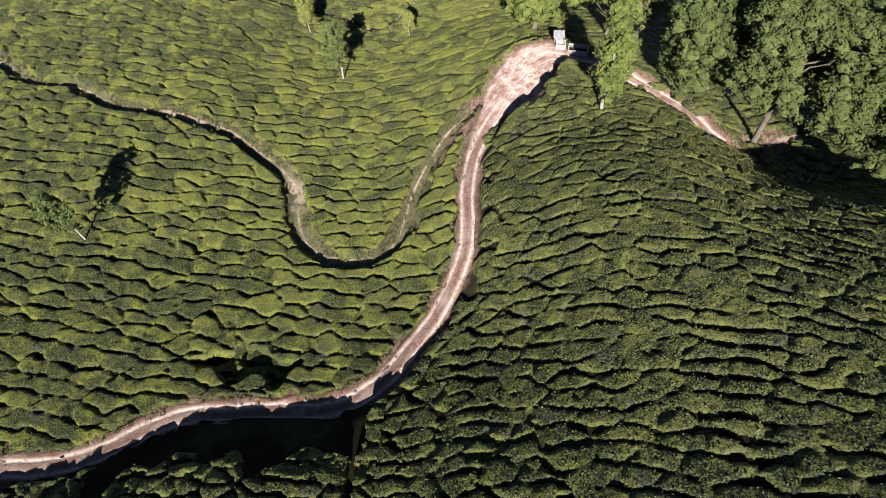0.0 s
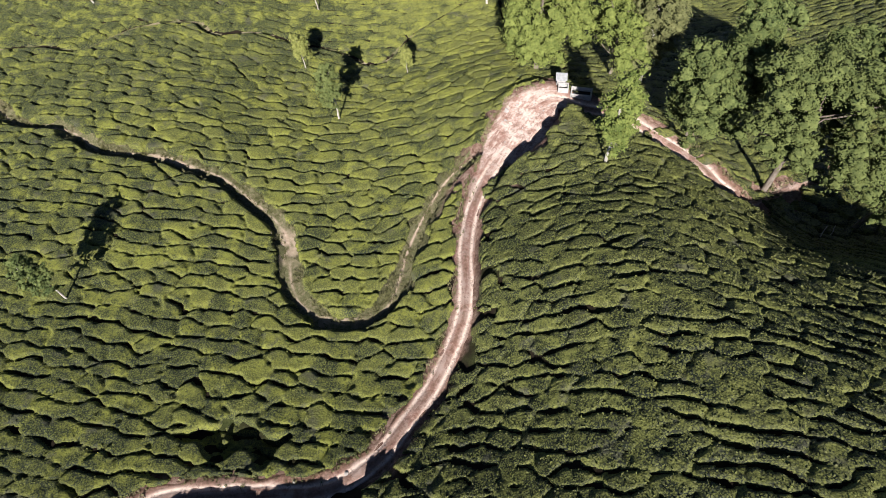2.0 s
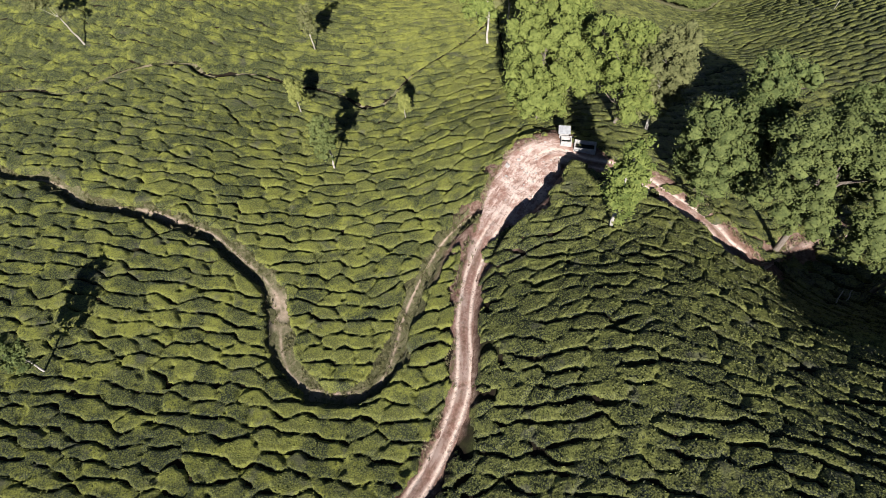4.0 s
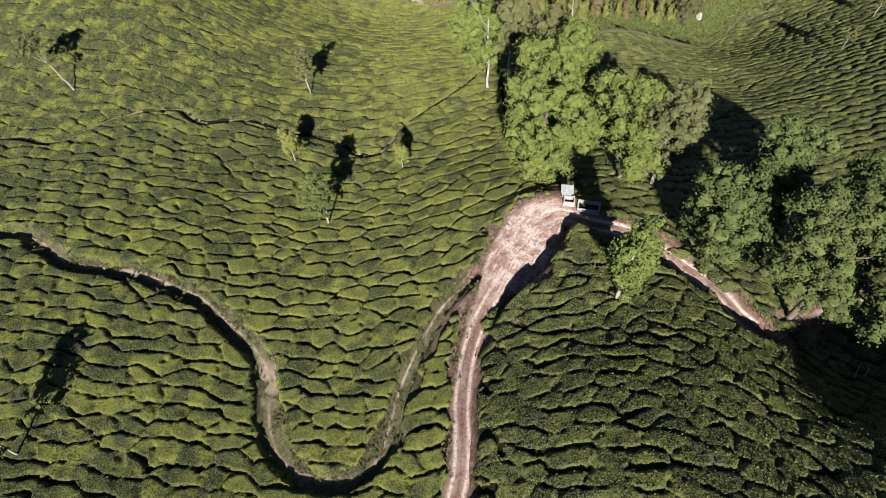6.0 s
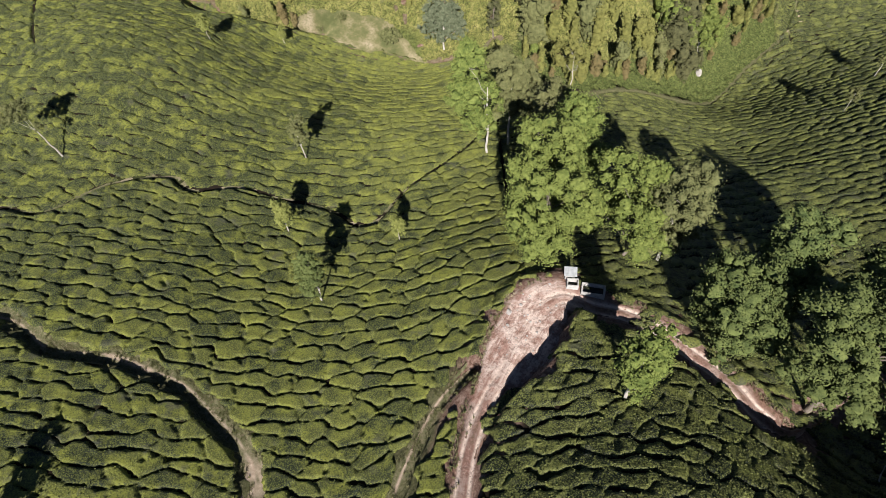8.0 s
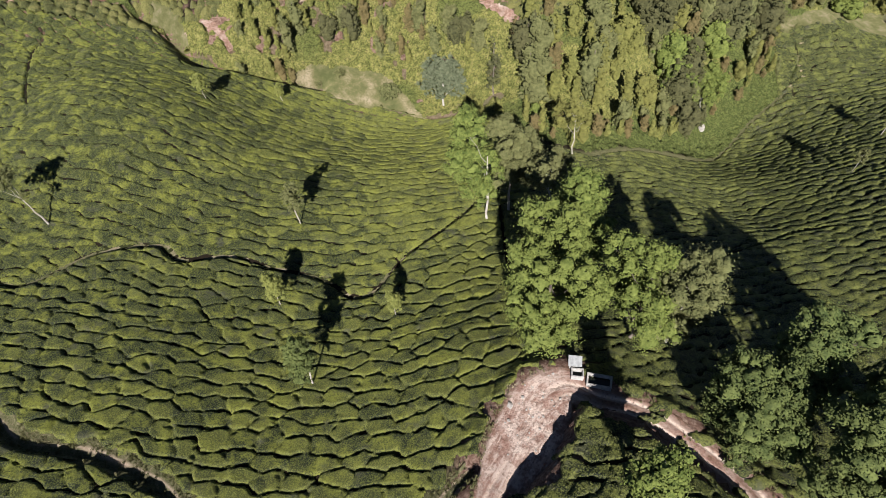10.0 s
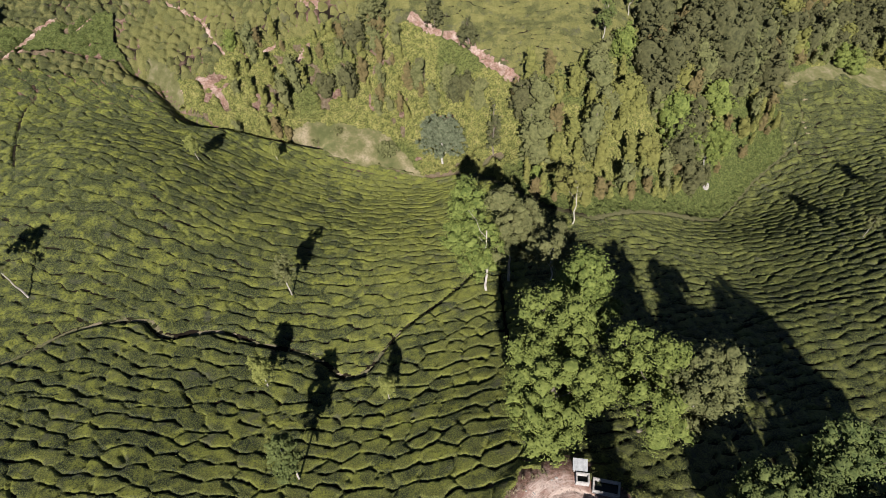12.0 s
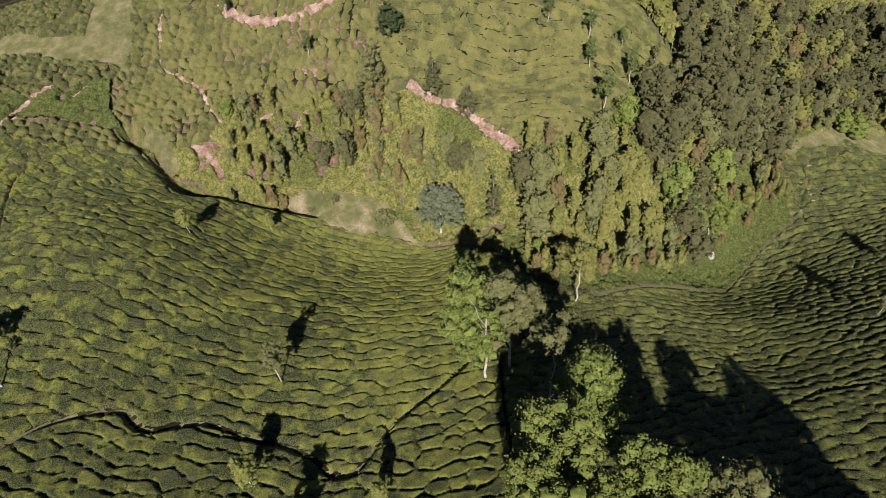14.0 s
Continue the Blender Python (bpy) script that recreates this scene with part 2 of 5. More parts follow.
# ---- the lie of the land ----
GRID_X = [-150 + 37.5 * i for i in range(9)]
GRID_Y = [-25 + 36.25 * i for i in range(9)]
RELIEF = [  # swell of the hills on that grid, row by row from south to north
    1.5, 1.8, 1.0, 0.1, 6.4, 14.6, 14.8, 10.3, 4.7,
    -0.2, 1.0, 2.4, -1.5, -1.8, 5.2, 6.3, 6.0, 5.6,
    -0.7, -1.1, 2.5, 1.4, -5.0, -3.4, -1.5, 2.7, 6.6,
    1.1, -1.0, 0.8, 2.5, -0.3, -2.1, -2.6, 2.3, 7.6,
    3.8, 1.8, 0.2, -1.1, 1.0, -0.5, -2.2, 2.7, 7.8,
    5.0, 2.4, -0.7, -2.8, -0.8, -4.5, -7.3, -1.2, 4.9,
    5.5, 2.2, -0.9, -1.7, 1.9, -1.8, -8.3, -6.1, -1.5,
    7.7, 7.2, 7.2, 7.5, 10.9, 8.3, -0.8, -6.0, -7.4,
    11.1, 13.7, 16.1, 17.3, 18.9, 17.1, 8.3, -1.9, -10.3,
]
KNOLLS = [(22, 184, 8.2, 18), (19, 38, 16.8, 18), (4, 210, -6.6, 9), (-27, 92, -4.8, 18), (50, 167, -9.5, 14), (71, 178, -6.0, 13), (-67, 188, 5.0, 9),
          (106, 222, 4.9, 9), (-78, 137, 10.6, 18), (11, 77, 11.0, 18), (-25, 165, -9.5, 18), (-1, 27, -3.7, 9), (29, 38, -3.1, 9), (-13, 171, -5.1, 9),
          (-49, 205, 5.4, 13), (55, 135, -3.6, 9),
          (47, 42, 2.5, 8), (45, 53, -5.0, 7)]   # x, y, height, width


def smooth(a, b, v):
    k = np.clip((v - a) / (b - a), 0, 1)
    return k * k * (3 - 2 * k)


def land(x, y):
    """The hillside without its roads; beyond the seen part it levels off."""
    xc, yc = 185 * np.tanh(x / 185), 120 + 200 * np.tanh((y - 120) / 200)
    xc, yc = np.where(np.abs(x) < 150, x, xc + np.sign(x) * (150 - 185 * math.tanh(150 / 185))), np.where((y > -25) & (y < 270), y, np.where(y >= 270, 270 + 60 * np.tanh((y - 270) / 60), -25 + 60 * np.tanh((y + 25) / 60)))
    z = -0.2 * yc
    ex = [np.exp(-((xc - a) ** 2) / 2312.0) for a in GRID_X]
    for j, b in enumerate(GRID_Y):
        ey = np.exp(-((yc - b) ** 2) / 2312.0)
        for i in range(9):
            z = z + RELIEF[9 * j + i] * ex[i] * ey
    for a, b, h, s in KNOLLS:
        z = z + h * np.exp(-((xc - a) ** 2 + (yc - b) ** 2) / (2 * s * s))
    return z


def hash2(i, j, k=0):
    n = (i.astype(np.int64) * 374761393 + j.astype(np.int64) * 668265263 + k * 974634521) & 0xFFFFFFFF
    n = ((n ^ (n >> 13)) * 1274126177) & 0xFFFFFFFF
    n = ((n ^ (n >> 15)) * 2246822519) & 0xFFFFFFFF
    return ((n ^ (n >> 16)) & 0xFFFF) / 65535.0


def wobble(x, y, size, k=0):
    """Smooth noise from 0 to 1 with blobs of that size."""
    u, v = x / size + 1000, y / size + 1000
    i, j = np.floor(u), np.floor(v)
    fu, fv = u - i, v - j
    fu, fv = fu * fu * (3 - 2 * fu), fv * fv * (3 - 2 * fv)
    i, j = i.astype(np.int64), j.astype(np.int64)
    a, b, c, d = hash2(i, j, k), hash2(i + 1, j, k), hash2(i, j + 1, k), hash2(i + 1, j + 1, k)
    return (a * (1 - fu) + b * fu) * (1 - fv) + (c * (1 - fu) + d * fu) * fv


def spline(pts, step=0.7):
    """Points about step apart on a smooth line through pts."""
    p = [Vector(q) for q in pts]
    p = [2 * p[0] - p[1]] + p + [2 * p[-1] - p[-2]]
    out = []
    for a, b, c, d in zip(p, p[1:], p[2:], p[3:]):
        n = max(2, int((c - b).length / step))
        for k in range(n):
            s = k / n
            out.append(0.5 * (2 * b + (c - a) * s + (2 * a - 5 * b + 4 * c - d) * s * s + (3 * b - a - 3 * c + d) * s ** 3))
    out.append(p[-2])
    return np.array([tuple(q) for q in out])


class Way:
    """A road or path: centre line, half widths along it, and the bench that it cuts into the slope."""

    def __init__(self, pts, half, shoulder, sink, spread=9):
        line = spline([(x, y, w) for x, y, w in pts])
        self.xy, self.half = line[:, :2], line[:, 2] * half
        z = land(self.xy[:, 0], self.xy[:, 1])
        pad = np.concatenate([np.full(spread, z[0]), z, np.full(spread, z[-1])])
        self.z = np.convolve(pad, np.ones(2 * spread + 1) / (2 * spread + 1), "valid") - sink
        self.shoulder = shoulder
        t = np.gradient(self.xy, axis=0)
        t /= np.linalg.norm(t, axis=1)[:, None]
        self.normal = np.stack([-t[:, 1], t[:, 0]], 1)

    def near(self, x, y):
        """Distance beyond the edge (negative on the way), bench height, and side (positive to the left)."""
        best = np.full(x.shape, 1e9)
        z, side = np.zeros(x.shape), np.zeros(x.shape)
        box = (x > self.xy[:, 0].min() - 14) & (x < self.xy[:, 0].max() + 14) & (y > self.xy[:, 1].min() - 14) & (y < self.xy[:, 1].max() + 14)
        xs, ys = x[box], y[box]
        b, zb, sb = np.full(xs.shape, 1e9), np.zeros(xs.shape), np.zeros(xs.shape)
        for (px, py), h, pz, n in zip(self.xy, self.half, self.z, self.normal):
            dx, dy = xs - px, ys - py
            d = np.sqrt(dx * dx + dy * dy) - h
            k = d < b
            b[k], zb[k], sb[k] = d[k], pz, (dx * n[0] + dy * n[1])[k]
        best[box], z[box], side[box] = b, zb, sb
        return best, z, side


# x, y, width factor of each bend
ROAD = Way([(-64, 6, 1), (-56, 7.2, 1), (-49.3, 8.2, 1), (-46, 8.5, 1), (-42.3, 9.5, 1), (-38.9, 11.3, 1), (-36.6, 13, 1), (-32.3, 14.9, 1), (-28.1, 15.3, 1), (-23, 15.6, 1.05), (-18, 15.9, 1.05),
            (-14.5, 17.1, 1.05), (-11.1, 19.8, 1), (-8.4, 23.8, 0.95), (-6, 27.6, 0.95), (-4.2, 31.7, 0.95), (-2.8, 36.1, 0.95), (-2.5, 40.3, 0.95), (-2.7, 46.2, 0.95),
            (-2.1, 52.9, 1), (-0.4, 58.7, 1.5), (2.0, 63.5, 2.7), (4.7, 68.6, 3.5), (6.9, 72.7, 3.3), (10.0, 74.9, 2.2), (13.9, 73.6, 1.3), (17.8, 72.8, 1.25), (21.3, 71.2, 1.3), (25.8, 67.6, 1.4),
            (30.1, 63.5, 1.45), (32.7, 60.0, 1.3), (36.4, 58.0, 0.8), (40.5, 60.2, 0.6), (46.5, 64.5, 0.55), (53, 66.5, 0.5)], 1.2, 1.3, 0.3)
FOOT = Way([(-97, 82, 1), (-86.5, 78.2, 1), (-77, 72.2, 1), (-68.4, 70.8, 1), (-60.6, 65.9, 1), (-52.3, 65.3, 1), (-47.5, 64.1, 1.05), (-41.6, 62.3, 1.1), (-36.3, 58.4, 1.1), (-31, 54, 1.1),
            (-28, 49.7, 1.15), (-26.4, 44.3, 1.15), (-24.4, 40.2, 1.15), (-20.4, 37.5, 1.1), (-16.4, 37, 1.0), (-12.8, 39, 0.9), (-11.2, 42.4, 0.8), (-10.2, 48.5, 0.7), (-8.2, 55, 0.65),
            (-5.5, 60.5, 0.65), (-2.0, 64.2, 0.7)], 0.98, 0.6, 0.75, 5)
DITCH = Way([(-96, 92, 1), (-84.8, 93.9, 1), (-77.1, 92.7, 1), (-73.3, 95.3, 1), (-69.3, 99.7, 1.2), (-64.4, 102.6, 1.2), (-58, 104.1, 1.3), (-53.7, 101.5, 1.3), (-46.1, 104.1, 1), (-38.6, 102.6, 1),
             (-32.3, 101.8, 1), (-27.3, 99.8, 1), (-24.2, 97.4, 1), (-20.7, 98, 1), (-17.7, 103.3, 0.7), (-15, 108, 0.6), (-8.9, 114.9, 0.6), (-4.5, 121.1, 0.6), (-1, 128, 0.6)], 0.42, 0.9, 0.5, 3)
WAYS = (ROAD, FOOT, DITCH)


def off_line(x, y, line, reach=4.0):
    best = np.full(x.shape, 1e9)
    box = (x > line[:, 0].min() - reach) & (x < line[:, 0].max() + reach) & (y > line[:, 1].min() - reach) & (y < line[:, 1].max() + reach)
    xs, ys = x[box], y[box]
    b = np.full(xs.shape, 1e9)
    for px, py in line[:, :2]:
        b = np.minimum(b, (xs - px) ** 2 + (ys - py) ** 2)
    best[box] = np.sqrt(b)
    return best


GULLY = spline([(-93, 183.5), (-88, 180.5), (-82, 176.5), (-77, 171.0), (-72.5, 168.3), (-66, 169.6), (-59, 170.0), (-52, 171.0), (-46, 171.8)], 0.5)


def ground(x, y):
    """The land with roads cut in, and the distances from their edges."""
    z = land(x, y)
    # the road cut: a steep bank above the bend, south of the road
    d, zr, side = ROAD.near(x, y)
    reach = smooth(-47, -40, x) * (1 - smooth(-17, -11, x))
    z = z + np.where(side < 0, 2.5 * reach * np.clip((d - 1.1 - 0.8 * wobble(x, y, 1.4, 33)) / 4.8, 0, 1) * (1 - smooth(14, 40, d)), 0)
    # the tea knoll stands above the bend of the road behind a steep cut
    knoll = smooth(54, 60, y) * (1 - smooth(27, 33, x)) * (1 - 0.7 * smooth(11, 16, x))
    z = z + np.where(side < 0, 1.25 * knoll * smooth(-0.3, 0.6, d) * (1 - smooth(5, 15, d)), 0)
    # a gully along the foot of the western field
    z = z - 4.4 * np.exp(-(off_line(x, y, GULLY, 8.0) / 2.6) ** 2) * (0.6 + 0.7 * wobble(x, y, 6, 69))
    # an added pit in the tea above the road, for a shaded patch
    shade_pit = ((x + 28 + 4 * (wobble(x, y, 3, 71) - 0.5)) / 8.0) ** 2 + ((y - 20.8 + 0.05 * (x + 28) + 3.2 * (wobble(x, y, 2.6, 72) - 0.5)) / 1.7) ** 2
    z = z - 1.9 * (1 - smooth(0.55, 1.15, shade_pit))
    dist = []
    for w in WAYS:
        if w is not ROAD:
            d, zr, side = w.near(x, y)
        else:
            zr = zr - 0.2 * reach
        k = 1 - smooth(0.0, w.shoulder + (2.4 * smooth(56, 63, y) * (side > 0) - 0.7 * np.maximum(knoll, reach) * (side < 0) if w is ROAD else 0), d)
        z = z * (1 - k) + zr * k
        dist.append(d)
    return z, dist


def inside(x, y, poly):
    """Which points lie in the polygon."""
    r = np.zeros(x.shape, bool)
    for (ax, ay), (bx, by) in zip(poly, poly[1:] + poly[:1]):
        if ay != by:
            r ^= ((ay > y) != (by > y)) & (x < (bx - ax) * (y - ay) / (by - ay) + ax)
    return r


# stretches of the plan
SCRUB_SOUTH = [(-140, 180), (-123, 181.4), (-110.5, 183.9), (-95.3, 183.4), (-79.2, 173), (-64.4, 167.7), (-49.9, 170.5), (-34, 168.5), (-19.8, 166.5), (-9.6, 164.7), (10.7, 146.5), (22.5, 143.9),
               (47.4, 160.7), (59.6, 164.1), (72.9, 180.7), (82.4, 188.9), (83, 201.6), (85.3, 212.6), (135.6, 244), (190, 270), (230, 340)]
SCRUB_NORTH = [(90, 340), (51.7, 241.8), (38.1, 233.7), (50.1, 224.7), (49.9, 210.6), (31, 197), (22.7, 183.6), (4.1, 182.3), (-6.8, 195.3), (-21, 200.9), (-27.6, 199.4), (-40.6, 196.5),
               (-52, 193.7), (-68.4, 188.4), (-71.5, 181.8), (-81.1, 178.7), (-92.4, 183.1), (-98.7, 189.6), (-102, 200), (-122, 191), (-140, 190)]
SCRUB_AREA = SCRUB_SOUTH + SCRUB_NORTH
FOREST_AREA = [(2, 168), (12, 155), (25, 157), (45, 174), (57, 186), (73, 203), (88, 221), (125, 248), (160, 270), (190, 340), (90, 340), (51.7, 243), (39, 233.7), (51, 224.7), (50.9, 210.6), (33, 197), (22.7, 181), (6, 180)]
MEADOWS = {
    "valley": [(-53.5, 172.6), (-47, 173.8), (-39.7, 174.2), (-32, 177), (-27.0, 176.5), (-21.5, 172), (-15.5, 166.5), (-20, 166.8), (-27, 168.5), (-38.8, 168.6), (-49.1, 169.7)],
    "west": [(-146, 218), (-119.7, 212.5), (-112.6, 215), (-119.3, 233), (-108, 233), (-98.7, 211.8), (-97.2, 202.9), (-106.5, 204.6), (-120.5, 204.5), (-146, 207)],
    "slope_foot": [(-92, 186.5), (-88, 186.0), (-79.5, 177), (-78.5, 173.5), (-85.0, 176.2), (-92.5, 182.8)],
    "east": [(84, 219.6), (100.8, 227), (116.2, 242), (135, 244), (132, 229), (111.1, 225.9), (96.8, 216.8), (86, 212.2)],
}


def part(name, verts, faces, mat, parent=None, smooth_shade=False, label=""):
    """One mesh object from arrays, under its thing."""
    me = bpy.data.meshes.new(name)
    v, f = np.asarray(verts, np.float32), np.asarray(faces, np.int32)
    me.vertices.add(len(v))
    me.vertices.foreach_set("co", v.ravel())
    n = f.shape[1]
    me.loops.add(f.size)
    me.loops.foreach_set("vertex_index", f.ravel())
    me.polygons.add(len(f))
    me.polygons.foreach_set("loop_start", np.arange(0, f.size, n, dtype=np.int32))
    me.polygons.foreach_set("loop_total", np.full(len(f), n, np.int32))
    me.polygons.foreach_set("use_smooth", np.full(len(f), smooth_shade))
    me.update(calc_edges=True)
    me.materials.append(mat)
    ob = new(name, me)
    if parent:
        ob.parent = parent
    if label:
        ob["label"] = label
    return ob


def values(ob, name, v):
    a = ob.data.attributes.new(name, "FLOAT", "POINT")
    a.data.foreach_set("value", np.asarray(v, np.float32))


def lattice(xs, ys):
    X, Y = np.meshgrid(xs, ys)
    n, m = len(xs), len(ys)
    i = (np.arange(m - 1)[:, None] * n + np.arange(n - 1)[None]).ravel()
    return X.ravel(), Y.ravel(), np.stack([i, i + 1, i + n + 1, i + n], 1)


def stretch_axis(lo, hi, step, far):
    """Even steps from lo to hi, then ever longer ones out to far."""
    mid = list(np.arange(lo, hi + step / 2, step))
    out, s, a = [], step, mid[-1]
    while a < far:
        s *= 1.35
        a += s
        out.append(a)
    back, s, a = [], step, mid[0]
    while a > -far:
        s *= 1.35
        a -= s
        back.append(a)
    return np.array(back[::-1] + mid + out)


# ---- ground ----
X, Y, F = lattice(stretch_axis(-135, 150, 1.2, 1800), stretch_axis(-10, 250, 1.2, 1800))
Z, D = ground(X, Y)
Z = Z - 0.22 * ((D[0] < -0.15) | (D[1] < -0.10)) - 0.20 * ((D[0] < -1.2) | (D[1] < -0.6)) + 0.10 * (wobble(X, Y, 1.7) - 0.5)
SCRUBBY = inside(X, Y, SCRUB_AREA)
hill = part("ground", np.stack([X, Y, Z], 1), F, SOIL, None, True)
# no pink on the road-cut bank: dark soil there stands in for its shade
values(hill, "earth", np.maximum(smooth(160, 172, Y) * (X < 12) * ((X < -28) | (Y < 190)) * np.maximum(0.45 * SCRUBBY, smooth(0.4, 0.6, wobble(X, Y, 3.0, 66))) * (Y < 262), np.maximum(~((Y > 22) & (Y < 48) & (X > -6) & (D[0] > 0.3)) * (1 - smooth(0.9 + 1.6 * (Y > 50), 1.7 + 2.0 * (Y > 50), D[0] + 0.8 * (wobble(X, Y, 1.8, 68) - 0.5))) * ~((X > -48) & (X < -11) & (Y < 15.5 + 0.1 * X + 3)), 1 - smooth(3.0, 5.0, np.hypot(X - 8.0, Y - 79.0)))))
values(hill, "sward", np.maximum(1.0 * (SCRUBBY & (X < 12)), np.maximum(1 - smooth(0.9, 2.2, D[1]), 1 - smooth(1.2, 3.0, np.minimum(off_line(X, Y, spline(SCRUB_SOUTH, 1.0)), off_line(X, Y, spline(SCRUB_NORTH, 1.0)))))))
tagged(hill, "brown soil and weeds of a steep terraced hillside", "ground", kind="structure")


# ---- roads ----
def strip(way, name, mat, label, category, ruts, cols=19):
    """The surface of a way, with ruts and uneven edges."""
    n = len(way.xy)
    u = np.linspace(-1, 1, cols)
    s = np.arange(n) * 0.7
    left = 1 + ((0.45 if ruts else 0.35) + 1.0 * (wobble(s, s * 0, 2.1, 3) - 0.4)) / way.half
    right = 1 + ((0.10 if ruts else 0.35) + 0.7 * (wobble(s, s * 0 + 50, 2.1, 4) - 0.4)) / way.half
    w = np.where(u[None] > 0, left[:, None], right[:, None]) * way.half[:, None] * u[None]
    P = way.xy[:, None, :] + way.normal[:, None, :] * w[..., None]
    x, y = P[..., 0].ravel(), P[..., 1].ravel()
    z, _ = ground(x, y)
    m = w.ravel()
    edge = np.abs(u)[None].repeat(n, 0).ravel()
    rut = np.zeros(m.shape)
    if ruts:
        sway = (0.25 * (wobble(s, s * 0 + 9, 8, 5) - 0.5))[:, None].repeat(cols, 1).ravel()
        narrow = np.clip(1.6 - 0.35 * way.half, 0.25, 1)[:, None].repeat(cols, 1).ravel()
        for c in (-0.72, 0.76):
            rut += narrow * np.exp(-(np.abs(m - c - sway) / 0.23) ** 3)
        z = z - 0.14 * rut + 0.05 * np.exp(-((m - sway) / 0.3) ** 2)
    else:
        sway = (0.9 * (wobble(s, s * 0 + 9, 9, 6) - 0.5))[:, None].repeat(cols, 1).ravel()
        if way is FOOT:
            arm = smooth(38, 43, y) * smooth(-18, -14, x)
            sway = sway * (1 - arm) + 0.45 * arm
            worn = np.maximum(np.exp(-((x + 28.6) ** 2 + (y - 49.5) ** 2) / 6.0), 0.9 * np.exp(-((x + 18.5) / 3) ** 2 - ((y - 37.3) / 1.2) ** 2))
            worn = worn * smooth(0.25, 0.5, wobble(x, y, 0.9, 14))
            rut = np.maximum(worn, np.exp(-((m - sway) / 0.17) ** 2) * np.maximum(arm, 0.7 * smooth(0.3, 0.6, wobble(x, y, 2.0, 8))))
        rut = np.maximum(rut, np.exp(-((m - sway) / 0.35) ** 2) * smooth(0.66, 0.8, wobble(x, y, 4.0, 11))) if way is FOOT else rut if mat is EARTH else np.maximum(np.exp(-((m - sway) / 0.15) ** 2) * smooth(0.3, 0.6, wobble(x, y, 2.0, 8)), np.exp(-((m - sway) / 0.6) ** 2) * smooth(0.62, 0.78, wobble(x, y, 5.0, 11)))
    z = z + 0.05 + 0.05 * (wobble(x, y, 1.7, 7) - 0.5) - 0.12 * smooth(0.8, 1.0, edge)
    i = (np.arange(n - 1)[:, None] * cols + np.arange(cols - 1)[None]).ravel()
    ob = part(name, np.stack([x, y, z], 1), np.stack([i, i + cols, i + cols + 1, i + 1], 1), mat, None, True)
    values(ob, "rut", np.clip(rut * (0.5 if way is DITCH else 1), 0, 1))
    verge = smooth(0.72, 1.0, edge) * smooth(0.35, 0.6, wobble(x, y, 1.6, 2))
    if mat is EARTH and not ruts:
        verge = 0.25 + 0.6 * wobble(x, y, 1.1, 15)
    if ruts:
        half = way.half[:, None].repeat(cols, 1).ravel()
        verge = smooth(-0.40, 0.15, np.abs(m) - half + 0.6 * (wobble(x, y, 1.2, 2) - 0.5)) * (0.55 + 0.45 * smooth(0.3, 0.6, wobble(x, y, 2.2, 13)))
        verge = np.maximum(verge, np.exp(-((m - sway) / 0.25) ** 2) * smooth(0.30, 0.60, wobble(x, y, 2.5, 12)) * 0.75 * (half < 2))
        values(ob, "across", m)
        values(ob, "trod", narrow)
        values(ob, "along", np.repeat(s, cols))
    values(ob, "verge", verge)
    return tagged(ob, label, category, kind="structure")


strip(ROAD, "road", EARTH, "pinkish rutted dirt road winding between tea fields", "dirt road", True, 41)
strip(FOOT, "footpath", FOOTPATH, "grassy footpath with a worn bare trail", "footpath", False, 27)
strip(Way([(94, 216, 1), (93.9, 211, 1), (91.7, 204, 1), (91.5, 197.4, 1), (87, 194, 1), (84.4, 191, 1)], 0.5, 0.5, 0.2, 3), "field_path", FOOTPATH, "narrow worn path through the lower tea field", "footpath", False, 9)
strip(DITCH, "ditch_path", FOOTPATH, "narrow bare drainage ditch between tea rows", "ditch", False, 9)


# ---- tea ----
# rows follow smooth lines: powers of x / 100 and y / 100 and their weights
ROWS_WEST = {(0, 1): 96.8, (0, 2): -7.8, (0, 3): -7.5, (0, 4): 4.5, (1, 0): 7.6, (1, 1): -26.2, (1, 2): -3.3, (1, 3): 2.6, (2, 0): -22.1, (2, 1): -12.6, (2, 2): -7.0, (3, 0): -20.6, (3, 1): -1.4, (4, 0): -3.0}
ROWS_EAST = {(0, 1): 93.3, (0, 2): -22.0, (0, 3): 10.0, (0, 4): 4.5, (1, 0): 22.3, (1, 1): -39.9, (1, 2): -23.8, (1, 3): -4.6, (2, 0): 51.0, (2, 1): -2.6, (2, 2): -2.4, (3, 0): 9.3, (3, 1): 0.0, (4, 0): 1.2}
ROWS_VALLEY = {(0, 1): 92.0, (1, 0): -42.0, (2, 0): 12.0}
BARE_LINES = [[(-13, 16), (-12.8, 11.7), (-12.5, 6)], [(1, 131.7), (2, 116), (3.1, 101.7), (5, 88)],
              [(-112, 171), (-109.6, 167.7), (-108.4, 159), (-102, 145.7), (-97, 138)], [(92, 212), (91.5, 205), (87.1, 196.1), (86.9, 190)],
              [(44, 113), (53.5, 118.6), (61.3, 122.6), (70, 124)]]
